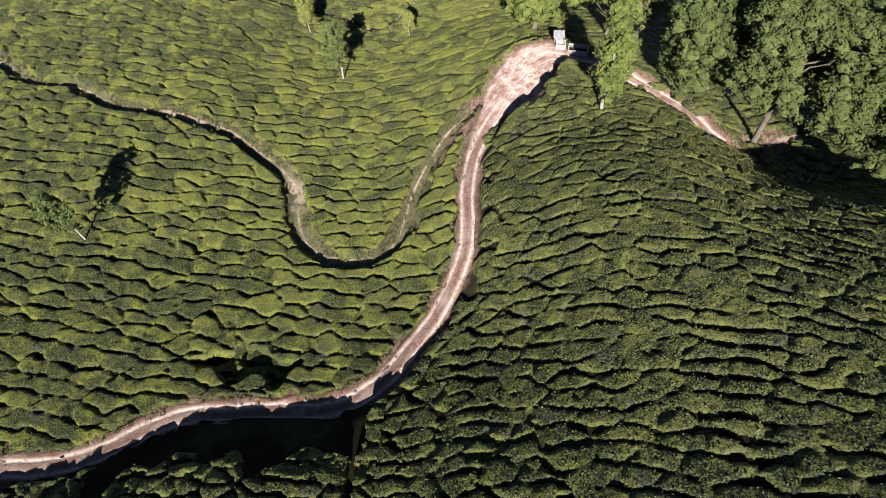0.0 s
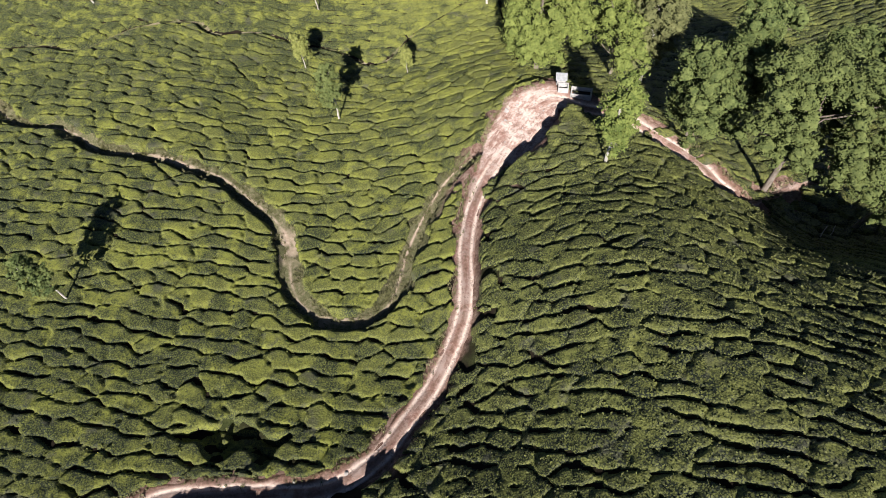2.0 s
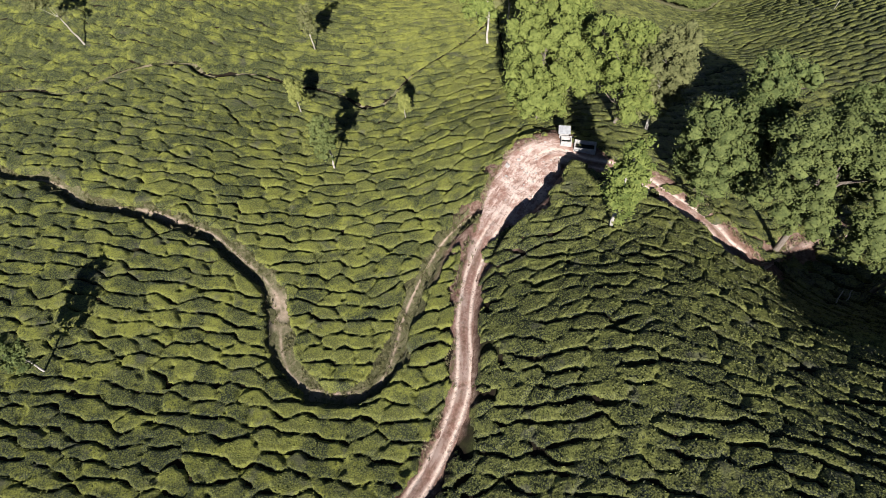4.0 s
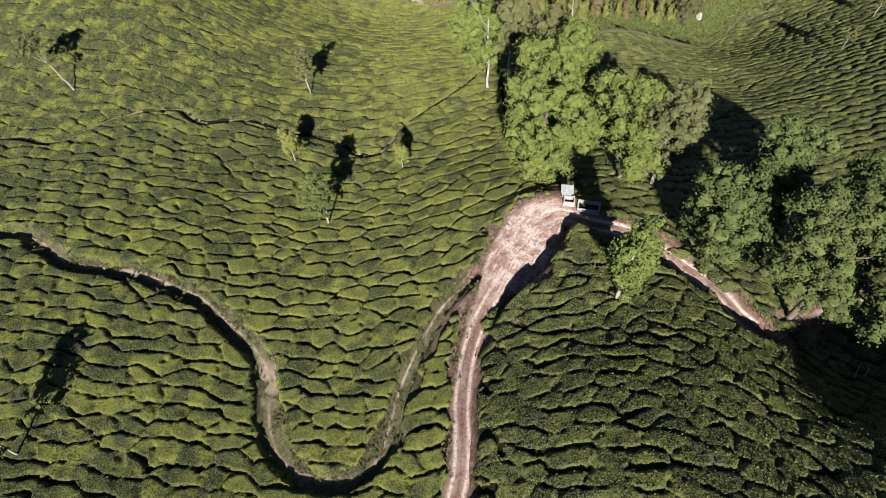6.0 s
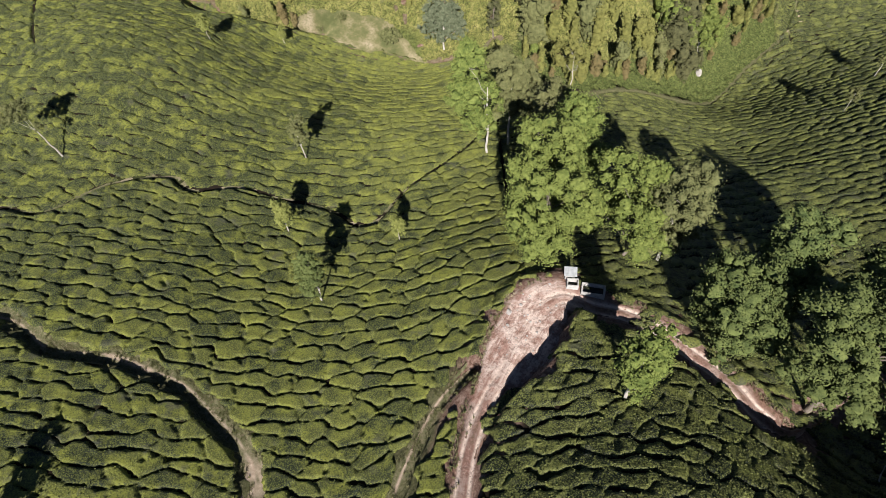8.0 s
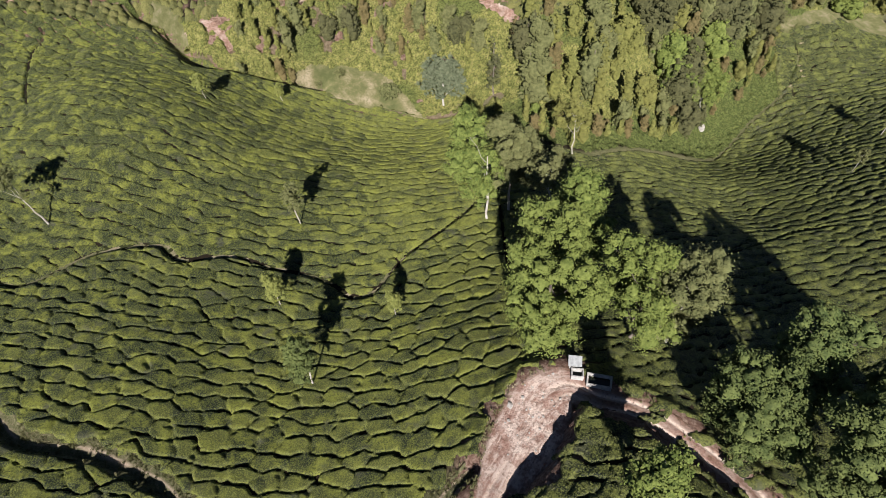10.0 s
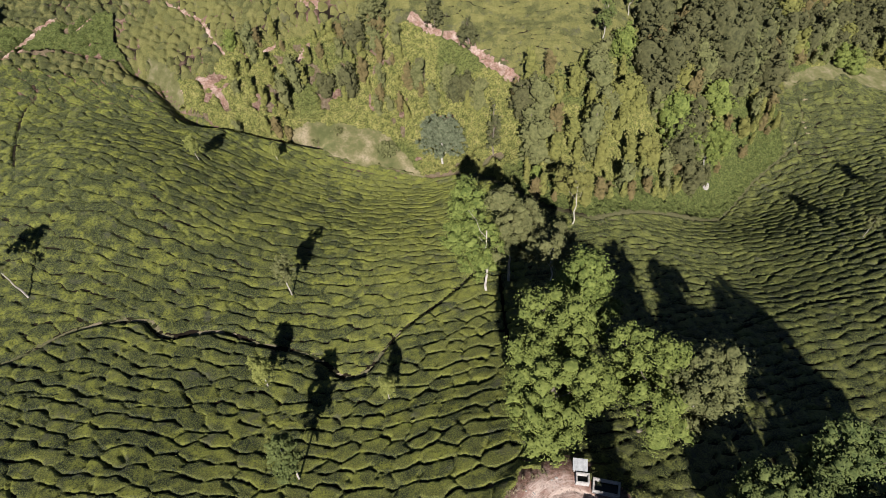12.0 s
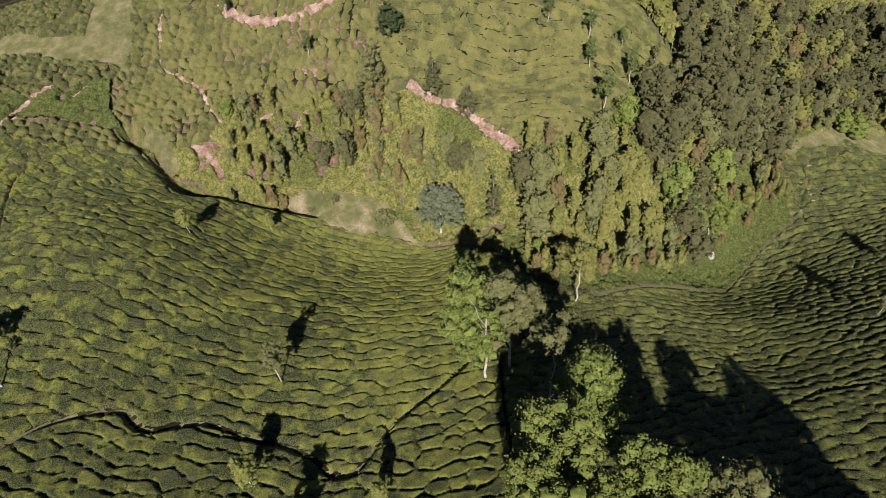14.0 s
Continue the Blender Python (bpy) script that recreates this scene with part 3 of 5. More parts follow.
SCARS = [[(-23, 202), (-17.2, 198.9), (-12, 197.2), (-6.8, 194.6), (-1.6, 189.2), (4.1, 184.2), (8, 179.5)], [(-77, 226), (-74.8, 222.7), (-68.3, 219.2), (-58.1, 217.4), (-51.8, 219), (-45.8, 221.6), (-42, 225)],
         [(-75.5, 180.5), (-70.4, 177.6), (-66.9, 173.4)], [(-119.5, 191), (-116, 196)], [(-123, 179), (-120.5, 186.4), (-119.5, 190)], [(-109.5, 192), (-107.5, 197)],
         [(-93.9, 222), (-92.4, 213), (-90.1, 205.8), (-84.8, 202.7), (-78.5, 199.0), (-73.0, 191.0), (-68.9, 186.2)], [(-61, 187.5), (-57, 191)], [(-51.5, 188.5), (-48.8, 193)],
         [(-51.5, 202.5), (-46.5, 202)], [(26.5, 171.5), (28.6, 175.0)], [(-81, 179.5), (-78.8, 176.2)]]
SCAR_WIDTHS = (1.5, 1.5, 1.2, 1.4, 1.1, 1.0, 0.5, 0.8, 0.9, 0.5, 0.9, 0.8)
BARE = [(spline(l, 0.5), 0.35) for l in BARE_LINES] + [(spline(l, 0.5), w * 0.85) for l, w in zip(SCARS, SCAR_WIDTHS)]


def rows_at(x, y, weights):
    X, Y = x / 100, y / 100
    v, gx, gy = np.zeros(x.shape), np.zeros(x.shape), np.zeros(x.shape)
    for (i, j), w in weights.items():
        v += w * X ** i * Y ** j
        if i:
            gx += w * i * X ** (i - 1) * Y ** j / 100
        if j:
            gy += w * j * X ** i * Y ** (j - 1) / 100
    return v, gx, gy


def tufts(x, y, size, seed):
    """Rounded tops of single shoots: 1 at their middles, 0 between them."""
    i, j = np.floor(x / size), np.floor(y / size)
    best = np.full(x.shape, 9.0)
    for a in (-1, 0, 1):
        for b in (-1, 0, 1):
            px = i + a + 0.15 + 0.7 * hash2(i + a, j + b, seed)
            py = j + b + 0.15 + 0.7 * hash2(i + a, j + b, seed + 1)
            best = np.minimum(best, (x / size - px) ** 2 + (y / size - py) ** 2)
    return np.clip(1 - best / 0.6, 0, 1)


def bushes(x, y, weights, spacing, length, height, gap, ragged, seed, lumps=1.0):
    """Height of clipped tea bushes over the ground, and a tint for each bush, random and shifted by place with painted
    light fall-off: cells of a jittered lattice laid along the rows.
    """
    v, gx, gy = rows_at(x, y, weights)
    if weights is ROWS_EAST:
        # at the foot of the knoll the rows level out
        v = v - 0.7 * (1 - smooth(6, 40, y)) * (0.16 * x + 0.0045 * x * np.abs(x))
    g = np.clip(np.hypot(gx, gy), 0.35, 2.0)
    a0 = math.atan2(float(np.mean(gx)), float(np.mean(gy)))
    u = x * math.cos(a0) - y * math.sin(a0)
    v = v / spacing + ragged * (1.0 * (wobble(x, y, 6.0, seed) - 0.5) + 0.55 * (wobble(x, y, 2.3, seed + 1) - 0.5) + 0.10 * (wobble(x, y, 0.6, seed + 2) - 0.5))
    u = u / length + ragged * (0.5 * (wobble(x, y, 2.0, seed + 3) - 0.5) + 0.10 * (wobble(x, y, 0.6, seed + 10) - 0.5))
    row, stretch = np.floor(v), 0.88 * length / spacing / 1.6
    d1, d2 = np.full(x.shape, 9.0), np.full(x.shape, 9.0)
    r1, r2, bid = np.zeros(x.shape), np.zeros(x.shape), np.zeros(x.shape)
    for a in (-1, 0, 1):
        j = row + a
        us = u + 7.7 * hash2(j, j * 0, seed + 4)
        i0 = np.floor(us)
        for b in (-1, 0, 1):
            i = i0 + b
            pu = i + 0.5 + 0.8 * (hash2(i, j, seed + 5) - 0.5)
            pv = j + 0.5 + (0.10 + 0.65 * ragged) * (hash2(i, j, seed + 6) - 0.5)
            d = np.sqrt((stretch * (us - pu)) ** 2 + (v - pv) ** 2)
            near = d < d1
            second = ~near & (d < d2)
            d2 = np.where(near, d1, np.where(second, d, d2))
            r2 = np.where(near, r1, np.where(second, j, r2))
            d1, r1 = np.where(near, d, d1), np.where(near, j, r1)
            bid = np.where(near, hash2(i, j, seed + 7), bid)
    edge = (d2 - d1) * 0.5 * spacing / g
    tuft = tufts(x, y, 1.55, seed + 16)
    edge = edge + 0.30 * (tuft - 0.5) + 0.09 * (wobble(x, y, 0.8, seed + 17) - 0.5)
    across = r1 != r2
    width = np.where(across, gap * (0.75 + 0.7 * wobble(x, y, 3.4, seed + 8) if weights is not ROWS_EAST else 2.7 * wobble(x, y, 2.8, seed + 8) - 0.35), gap * (2.0 * wobble(x, y, 2.2, seed + 9) - 0.30))
    k = np.clip((edge - width) / 0.16, 0, 1)
    top = np.sqrt(1 - (1 - k) ** 2)
    h = height * (0.90 + 0.20 * bid) * np.where(across, top, np.maximum(top, 0.35))
    dome = np.clip(edge / (0.45 * spacing), 0, 1)
    h = h * (0.94 + 0.06 * np.sqrt(1 - (1 - dome) ** 2))
    h = h * (0.96 + 0.06 * tuft)
    fleck = hash2(np.round(x * 19), np.round(y * 19), seed + 11) - 0.5
    h = h * (1 - 0.10 * lumps * wobble(x, y, 1.2, seed + 12)) + lumps * np.minimum(h, 1) * (0.12 * (wobble(x, y, 0.4, seed + 13) - 0.5) + 0.10 * fleck)
    # tint also paints light fall-off: darker west, south and on the valley slope
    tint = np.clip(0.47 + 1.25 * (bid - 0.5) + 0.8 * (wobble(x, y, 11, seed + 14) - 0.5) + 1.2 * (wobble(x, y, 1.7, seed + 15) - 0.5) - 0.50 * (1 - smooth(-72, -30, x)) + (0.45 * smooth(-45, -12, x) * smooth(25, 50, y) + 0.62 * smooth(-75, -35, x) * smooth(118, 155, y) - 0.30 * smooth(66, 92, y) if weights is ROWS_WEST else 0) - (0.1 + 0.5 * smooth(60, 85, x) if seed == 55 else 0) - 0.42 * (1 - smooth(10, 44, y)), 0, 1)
    return h, tint


def clumps(x, y, size, height, gap, seed):
    """Rounded bushes with no rows: the nearest of a jittered lattice."""
    i, j = np.floor(x / size), np.floor(y / size)
    d1, d2, rid = np.full(x.shape, 1e9), np.full(x.shape, 1e9), np.zeros(x.shape)
    wx, wy = x + 0.5 * (wobble(x, y, 1.0, seed) - 0.5), y + 0.5 * (wobble(x, y, 1.0, seed + 1) - 0.5)
    for a in (-1, 0, 1):
        for b in (-1, 0, 1):
            px = (i + a + 0.15 + 0.7 * hash2(i + a, j + b, seed)) * size
            py = (j + b + 0.15 + 0.7 * hash2(i + a, j + b, seed + 1)) * size
            d = np.hypot(wx - px, wy - py)
            near = d < d1
            d2 = np.where(near, d1, np.minimum(d2, d))
            rid = np.where(near, hash2(i + a, j + b, seed + 2), rid)
            d1 = np.where(near, d, d1)
    k = np.clip(((d2 - d1) * 0.5 - gap * (3.2 * wobble(x, y, 5.0, seed + 5) - 0.5)) / 0.5, 0, 1)
    crown = np.sqrt(1 - (1 - k) ** 2)
    return height * (0.75 + 0.5 * rid) * crown, np.clip(0.5 + 0.6 * (rid - 0.5) + 0.8 * (wobble(x, y, 9, seed + 3) - 0.5), 0, 1)


MEADOW_LIST = list(MEADOWS.values())


def in_meadow(x, y, poly):
    """The clearing with its uneven edge."""
    return inside(x + 2.0 * (wobble(x, y, 2.5, 160) - 0.5) + 5.0 * (wobble(x, y, 8, 163) - 0.5), y + 2.0 * (wobble(x, y, 2.5, 161) - 0.5) + 5.0 * (wobble(x, y, 8, 164) - 0.5), poly)


def cover(x, y, dist, h, margin=0.12):
    """Clears the bushes from roads, scars, meadows and scrub."""
    bank = (x > -40) & (x < -12) & (y < 18) & (dist[0] < 6.6 - 4.2 * wobble(x, y, 2.5, 70)) & (y < np.interp(x, [-64, -50, -40, -36, -30, -18, -12], [6, 8, 10.5, 13.5, 15.2, 16, 18.5]))
    h = np.where(bank, 0, h)
    bend = smooth(48, 56, y)
    ragged = 0.05 + 0.75 * wobble(x, y, 1.4, 73) + 0.5 * smooth(0.35, 0.75, wobble(x, y, 2.4, 74)) + bend * np.where(east_of_road(x, y), -1.7 + 3.0 * smooth(0.3, 0.7, wobble(x, y, 3.0, 78)), 0.2 + 1.9 * smooth(0.3, 0.75, wobble(x, y, 2.4, 74)))
    ragged = ragged + 2.2 * smooth(0.5, 0.7, wobble(x, y, 1.9, 75)) * smooth(24, 28, y) * (1 - smooth(42, 47, y)) * (x > -4)
    h = np.where((dist[0] < ragged) | (dist[1] < -0.50 + 1.8 * wobble(x, y, 1.9, 76) + 0.6 * smooth(38, 43, y) * smooth(-18, -14, x)) | (dist[2] < margin), 0, h)
    for line, w in BARE:
        h = np.where(off_line(x, y, line) < w * (0.5 + wobble(x, y, 1.5, 77)), 0, h)
    for poly in MEADOW_LIST:
        h = np.where(in_meadow(x, y, poly), 0, h)
    return np.where(inside(x, y, SCRUB_AREA), 0, h)


def sheet(name, x0, x1, y0, y1, step, shape, keep, mat, label, category="tea bush", clear=cover, shoots=0.10, leaf=0.17):
    """A field of bushes as one shell that stands on the ground."""
    x, y, f = lattice(np.arange(x0, x1, step), np.arange(y0, y1, step))
    j = step * 0.28
    x, y = x + j * (hash2(np.round(x / step), np.round(y / step), 90) - 0.5), y + j * (hash2(np.round(x / step), np.round(y / step), 91) - 0.5)
    ok = keep(x, y)
    f = f[ok[f].all(1)]
    used = np.unique(f)
    new_id = np.zeros(len(x), np.int64)
    new_id[used] = np.arange(len(used))
    x, y, f = x[used], y[used], new_id[f]
    z, dist = ground(x, y)
    h, tint = shape(x, y)
    h = clear(x, y, dist, h)
    f = f[(h[f] > 0.05).any(1)]
    used = np.unique(f)
    new_id = np.zeros(len(x), np.int64)
    new_id[used] = np.arange(len(used))
    v, f = np.stack([x, y, z + np.where(h > 0.02, h, -0.12)], 1)[used], new_id[f]
    t, h = tint[used], h[used]
    # single shoots stand out of the clipped tops
    rng = np.random.default_rng(int(abs(x0) * 7 + y1))
    pick = np.nonzero((h > 0.35) & (rng.random(len(h)) < shoots))[0]
    n = rng.normal(size=(len(pick), 3)) * 0.7 + np.array([0, -0.25, 0.6])
    n /= np.linalg.norm(n, axis=1)[:, None]
    a = np.cross(n, rng.normal(size=n.shape))
    a /= np.linalg.norm(a, axis=1)[:, None] + 1e-9
    b = np.cross(n, a)
    s = (leaf * (0.5 + rng.random(len(pick))))[:, None]
    p = v[pick] + np.array([0, 0, 0.07])
    q = np.stack([p - a * s * 0.6, p + b * s * 0.35, p + a * s * 0.6, p - b * s * 0.35], 1).reshape(-1, 3)
    f = np.concatenate([f, len(v) + np.arange(len(q)).reshape(-1, 4)])
    ob = part(name, np.concatenate([v, q]), f, mat, None, True)
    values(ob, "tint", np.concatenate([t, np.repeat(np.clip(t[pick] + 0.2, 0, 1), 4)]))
    return tagged(ob, label, category, kind="stuff")




def east_of_road(x, y):
    south = (x < -10) & (y < np.interp(x, [-64, -50, -40, -36, -30, -18, -12], [6, 8, 10.5, 13.5, 15.2, 16, 18.5]))
    return ((x >= -10) & (y < 78) & (x > np.interp(y, [17, 20, 27, 36, 47, 56, 64, 70, 74, 77], [-15, -11, -6, -3, -2.5, -1.5, 1.8, 4.5, 7, 9]))) | south


def track_y(x):
    return np.interp(x, [9, 13, 18, 22, 26, 30, 33, 36, 41, 47, 53, 70], [76, 74, 73, 71.5, 68, 63, 60, 58, 60, 64, 66, 68])


def near_east(x, y):
    return east_of_road(x, y) & ((x < 9) | (y < track_y(x)))


def beyond_track(x, y):
    return (x > 5) & ((x < 10) & (y > 78.3 + 2.5 * wobble(x, y, 1.5, 79)) | (x >= 10) & (y > track_y(x)))


def west_field(x, y):
    return ~east_of_road(x, y) & ~((x + 3 * (wobble(x, y, 1.7, 80) - 0.5) > 7.5) & (y > 76)) & (y < 182)


def ditch_y(x):
    return np.interp(x, DITCH.xy[:, 0], DITCH.xy[:, 1])


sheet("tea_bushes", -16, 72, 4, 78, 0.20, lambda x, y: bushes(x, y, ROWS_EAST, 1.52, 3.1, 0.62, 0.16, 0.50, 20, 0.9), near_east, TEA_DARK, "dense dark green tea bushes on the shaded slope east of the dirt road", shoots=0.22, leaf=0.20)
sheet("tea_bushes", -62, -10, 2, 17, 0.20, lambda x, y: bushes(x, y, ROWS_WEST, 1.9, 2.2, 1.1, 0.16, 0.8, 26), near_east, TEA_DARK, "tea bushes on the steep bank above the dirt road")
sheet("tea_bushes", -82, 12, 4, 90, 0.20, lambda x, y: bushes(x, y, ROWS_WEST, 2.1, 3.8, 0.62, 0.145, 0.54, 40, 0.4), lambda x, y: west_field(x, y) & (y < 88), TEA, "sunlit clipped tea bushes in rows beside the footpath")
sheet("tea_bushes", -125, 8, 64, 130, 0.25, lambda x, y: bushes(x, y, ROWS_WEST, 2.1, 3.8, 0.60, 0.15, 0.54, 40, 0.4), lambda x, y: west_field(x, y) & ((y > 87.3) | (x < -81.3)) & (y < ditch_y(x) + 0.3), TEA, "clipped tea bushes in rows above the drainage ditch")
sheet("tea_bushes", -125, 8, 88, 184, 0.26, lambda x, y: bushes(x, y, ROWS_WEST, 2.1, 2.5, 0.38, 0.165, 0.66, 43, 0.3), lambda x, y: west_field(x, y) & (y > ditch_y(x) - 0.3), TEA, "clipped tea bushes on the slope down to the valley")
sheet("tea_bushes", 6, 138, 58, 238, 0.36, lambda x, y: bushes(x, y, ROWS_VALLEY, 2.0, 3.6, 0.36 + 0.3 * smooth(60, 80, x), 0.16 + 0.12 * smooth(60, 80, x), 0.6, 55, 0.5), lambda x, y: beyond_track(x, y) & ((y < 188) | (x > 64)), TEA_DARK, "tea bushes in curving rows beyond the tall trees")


def outer(x, y):
    return (y < 4.1) | ((x > 71.9) & (y < 58.2)) | ((x < -81.9) & (y < 64.2))


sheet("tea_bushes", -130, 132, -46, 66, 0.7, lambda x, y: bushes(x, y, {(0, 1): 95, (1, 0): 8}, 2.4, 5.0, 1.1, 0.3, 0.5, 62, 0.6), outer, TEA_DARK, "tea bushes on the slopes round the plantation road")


def far_tea(x, y):
    r, t = bushes(x, y, {(0, 1): 96, (1, 0): 9, (2, 0): -10}, 2.1, 3.8, 0.5, 0.17, 0.6, 81, 0.3)
    t = np.clip(t + 0.25, 0, 1)
    c, tc = clumps(x, y, 2.6, 1.25, 0.17, 75)
    tc = np.clip(tc + 0.25 - 0.75 * (1 - smooth(-108, -92, x)), 0, 1)
    k = x + 14 * (wobble(x, y, 6, 78) - 0.5) > -32
    return np.where(k, r, c), np.where(k, t, tc)


sheet("tea_bushes", -166, 62, 172, 274, 0.40, far_tea, lambda x, y: y > 176, TEA_FAR, "pale green tea bushes on the opposite hillside")


# ---- scrub, meadows and bare earth ----
def scrub_cover(x, y, dist, h, margin=0):
    for poly in MEADOW_LIST:
        h = np.where(in_meadow(x, y, poly), 0, h)
    for line, w in BARE:
        h = np.where(off_line(x, y, line) < w, 0, h)
    return h


def undergrowth(x, y):
    c, t = clumps(x, y, 1.9, 1.0, 0.0, 140)
    tall = wobble(x, y, 7.0, 141)
    h = c * (0.35 + 1.1 * tall + 0.5 * smooth(0.6, 0.8, wobble(x, y, 3.0, 149))) + 0.55 * wobble(x, y, 0.9, 142) + 0.3 * wobble(x, y, 0.45, 143)
    h = h * (1 + 1.1 * inside(x, y, FOREST_AREA) * smooth(200, 215, y))
    lush = np.where((x > 6) & ~inside(x + 3 * (wobble(x, y, 4, 146) - 0.5), y + 3 * (wobble(x, y, 4, 147) - 0.5), FOREST_AREA) & (y < 225), 1.0, 0.0)
    lush = np.maximum(lush, smooth(0.62, 0.75, wobble(x, y, 12, 148)) * 0.8)
    lush = np.maximum(lush, 1 - smooth(-96, -84, x))
    bare = smooth(0.70 - 0.1 * (x < -38), 0.76 - 0.1 * (x < -38), wobble(x, y, 4.0, 144)) * smooth(0.3, 0.45, wobble(x, y, 1.5, 145)) * (x < 10)
    return h * (1 - bare), lush


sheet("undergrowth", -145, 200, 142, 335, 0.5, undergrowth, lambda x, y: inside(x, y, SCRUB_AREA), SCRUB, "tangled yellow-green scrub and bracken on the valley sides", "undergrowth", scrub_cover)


def meadow(poly, label, mat):
    xs, ys = [p[0] for p in poly], [p[1] for p in poly]
    x, y, f = lattice(np.arange(min(xs) - 3, max(xs) + 3, 0.6), np.arange(min(ys) - 3, max(ys) + 3, 0.6))
    ok = in_meadow(x, y, poly)
    f = f[ok[f].any(1)]
    used = np.unique(f)
    ids = np.zeros(len(x), np.int64)
    ids[used] = np.arange(len(used))
    x, y = x[used], y[used]
    z = ground(x, y)[0] + 0.10 + 0.16 * wobble(x, y, 1.0, 162)
    tagged(part("meadow", np.stack([x, y, z], 1), ids[f], mat, None, True), label, "meadow", kind="structure")


meadow(MEADOWS["valley"], "dry beige grass clearing in the valley bottom", MEADOW)
meadow(MEADOWS["west"], "pale green grass track winding between tea fields", GRASS)
meadow(MEADOWS["slope_foot"], "worn grassy strip along the foot of the hill", GRASS)
meadow(MEADOWS["east"], "green grass clearing below the forest", GRASS)
for l, w in zip(SCARS, SCAR_WIDTHS):
    strip(Way([(x, y, 1) for x, y in l], w, 0.5, 0.0, 2), "bare_bank", EARTH, "bare pink earth bank on the far slope", "earth bank", False, 9)


def tussocks(way, name, label, side, reach, count, seed, material_used):
    """Tufts of grass blades along one edge of a way."""
    rg = np.random.default_rng(seed)
    i = rg.integers(0, len(way.xy), count)
    off = side * (way.half[i] + reach[0] + (reach[1] - reach[0]) * rg.random(count))
    c = way.xy[i] + way.normal[i] * off[:, None] + rg.normal(size=(count, 2)) * 0.3
    keep = wobble(c[:, 0], c[:, 1], 3.0, seed) > 0.35
    c = c[keep]
    z = ground(c[:, 0], c[:, 1])[0]
    blades = 9
    n = len(c) * blades
    root = np.repeat(np.column_stack([c, z - 0.05]), blades, 0) + np.column_stack([rg.normal(size=(n, 2)) * 0.10, np.zeros(n)])
    a = rg.random(n) * 6.28
    lean = np.column_stack([np.cos(a) * 0.16, np.sin(a) * 0.16, 0.22 + 0.25 * rg.random(n)])
    wide = np.column_stack([-np.sin(a), np.cos(a), np.zeros(n)]) * 0.045
    v = np.stack([root - wide, root + wide, root + lean + wide * 0.4, root + lean - wide * 0.4], 1).reshape(-1, 3)
    ob = part(name, v, np.arange(len(v)).reshape(-1, 4), material_used, None, False)
    tagged(ob, label, "grass", kind="stuff")


tussocks(FOOT, "grass_tussocks", "grey-green grass tufts along the footpath", 1, (-0.7, 0.7), 1500, 210, GRASS)
tussocks(FOOT, "grass_tussocks", "dull grass tufts on the lower edge of the footpath", -1, (-0.5, 0.3), 500, 211, GRASS)
tussocks(ROAD, "verge_weeds", "dry weeds along the verge of the dirt road", 1, (0.0, 0.9), 900, 212, MEADOW)


# ---- trees ----
def _core():
    """A coarse ball of 24 quads, the heart of a leaf clump."""
    v, f, seen = [], [], {}
    for axis in range(3):
        for sign in (-1, 1):
            ids = []
            for i in (-1, 0, 1):
                for j in (-1, 0, 1):
                    p = [0, 0, 0]
                    p[axis], p[(axis + 1) % 3], p[(axis + 2) % 3] = sign, i, j
                    if tuple(p) not in seen:
                        seen[tuple(p)] = len(v)
                        v.append(np.array(p) / np.linalg.norm(p))
                    ids.append(seen[tuple(p)])
            for i in range(2):
                for j in range(2):
                    q = (ids[3 * i + j], ids[3 * i + 3 + j], ids[3 * i + 4 + j], ids[3 * i + 1 + j])
                    f.append(q if sign > 0 else q[::-1])
    return np.array(v), np.array(f)


CORE = _core()
SMALL_CORE = (np.array([(x, y, z) for x in (-1, 1) for y in (-1, 1) for z in (-1, 1)]) * 0.6, np.array([(0, 1, 3, 2), (4, 6, 7, 5), (0, 4, 5, 1), (2, 3, 7, 6), (0, 2, 6, 4), (1, 5, 7, 3)]))


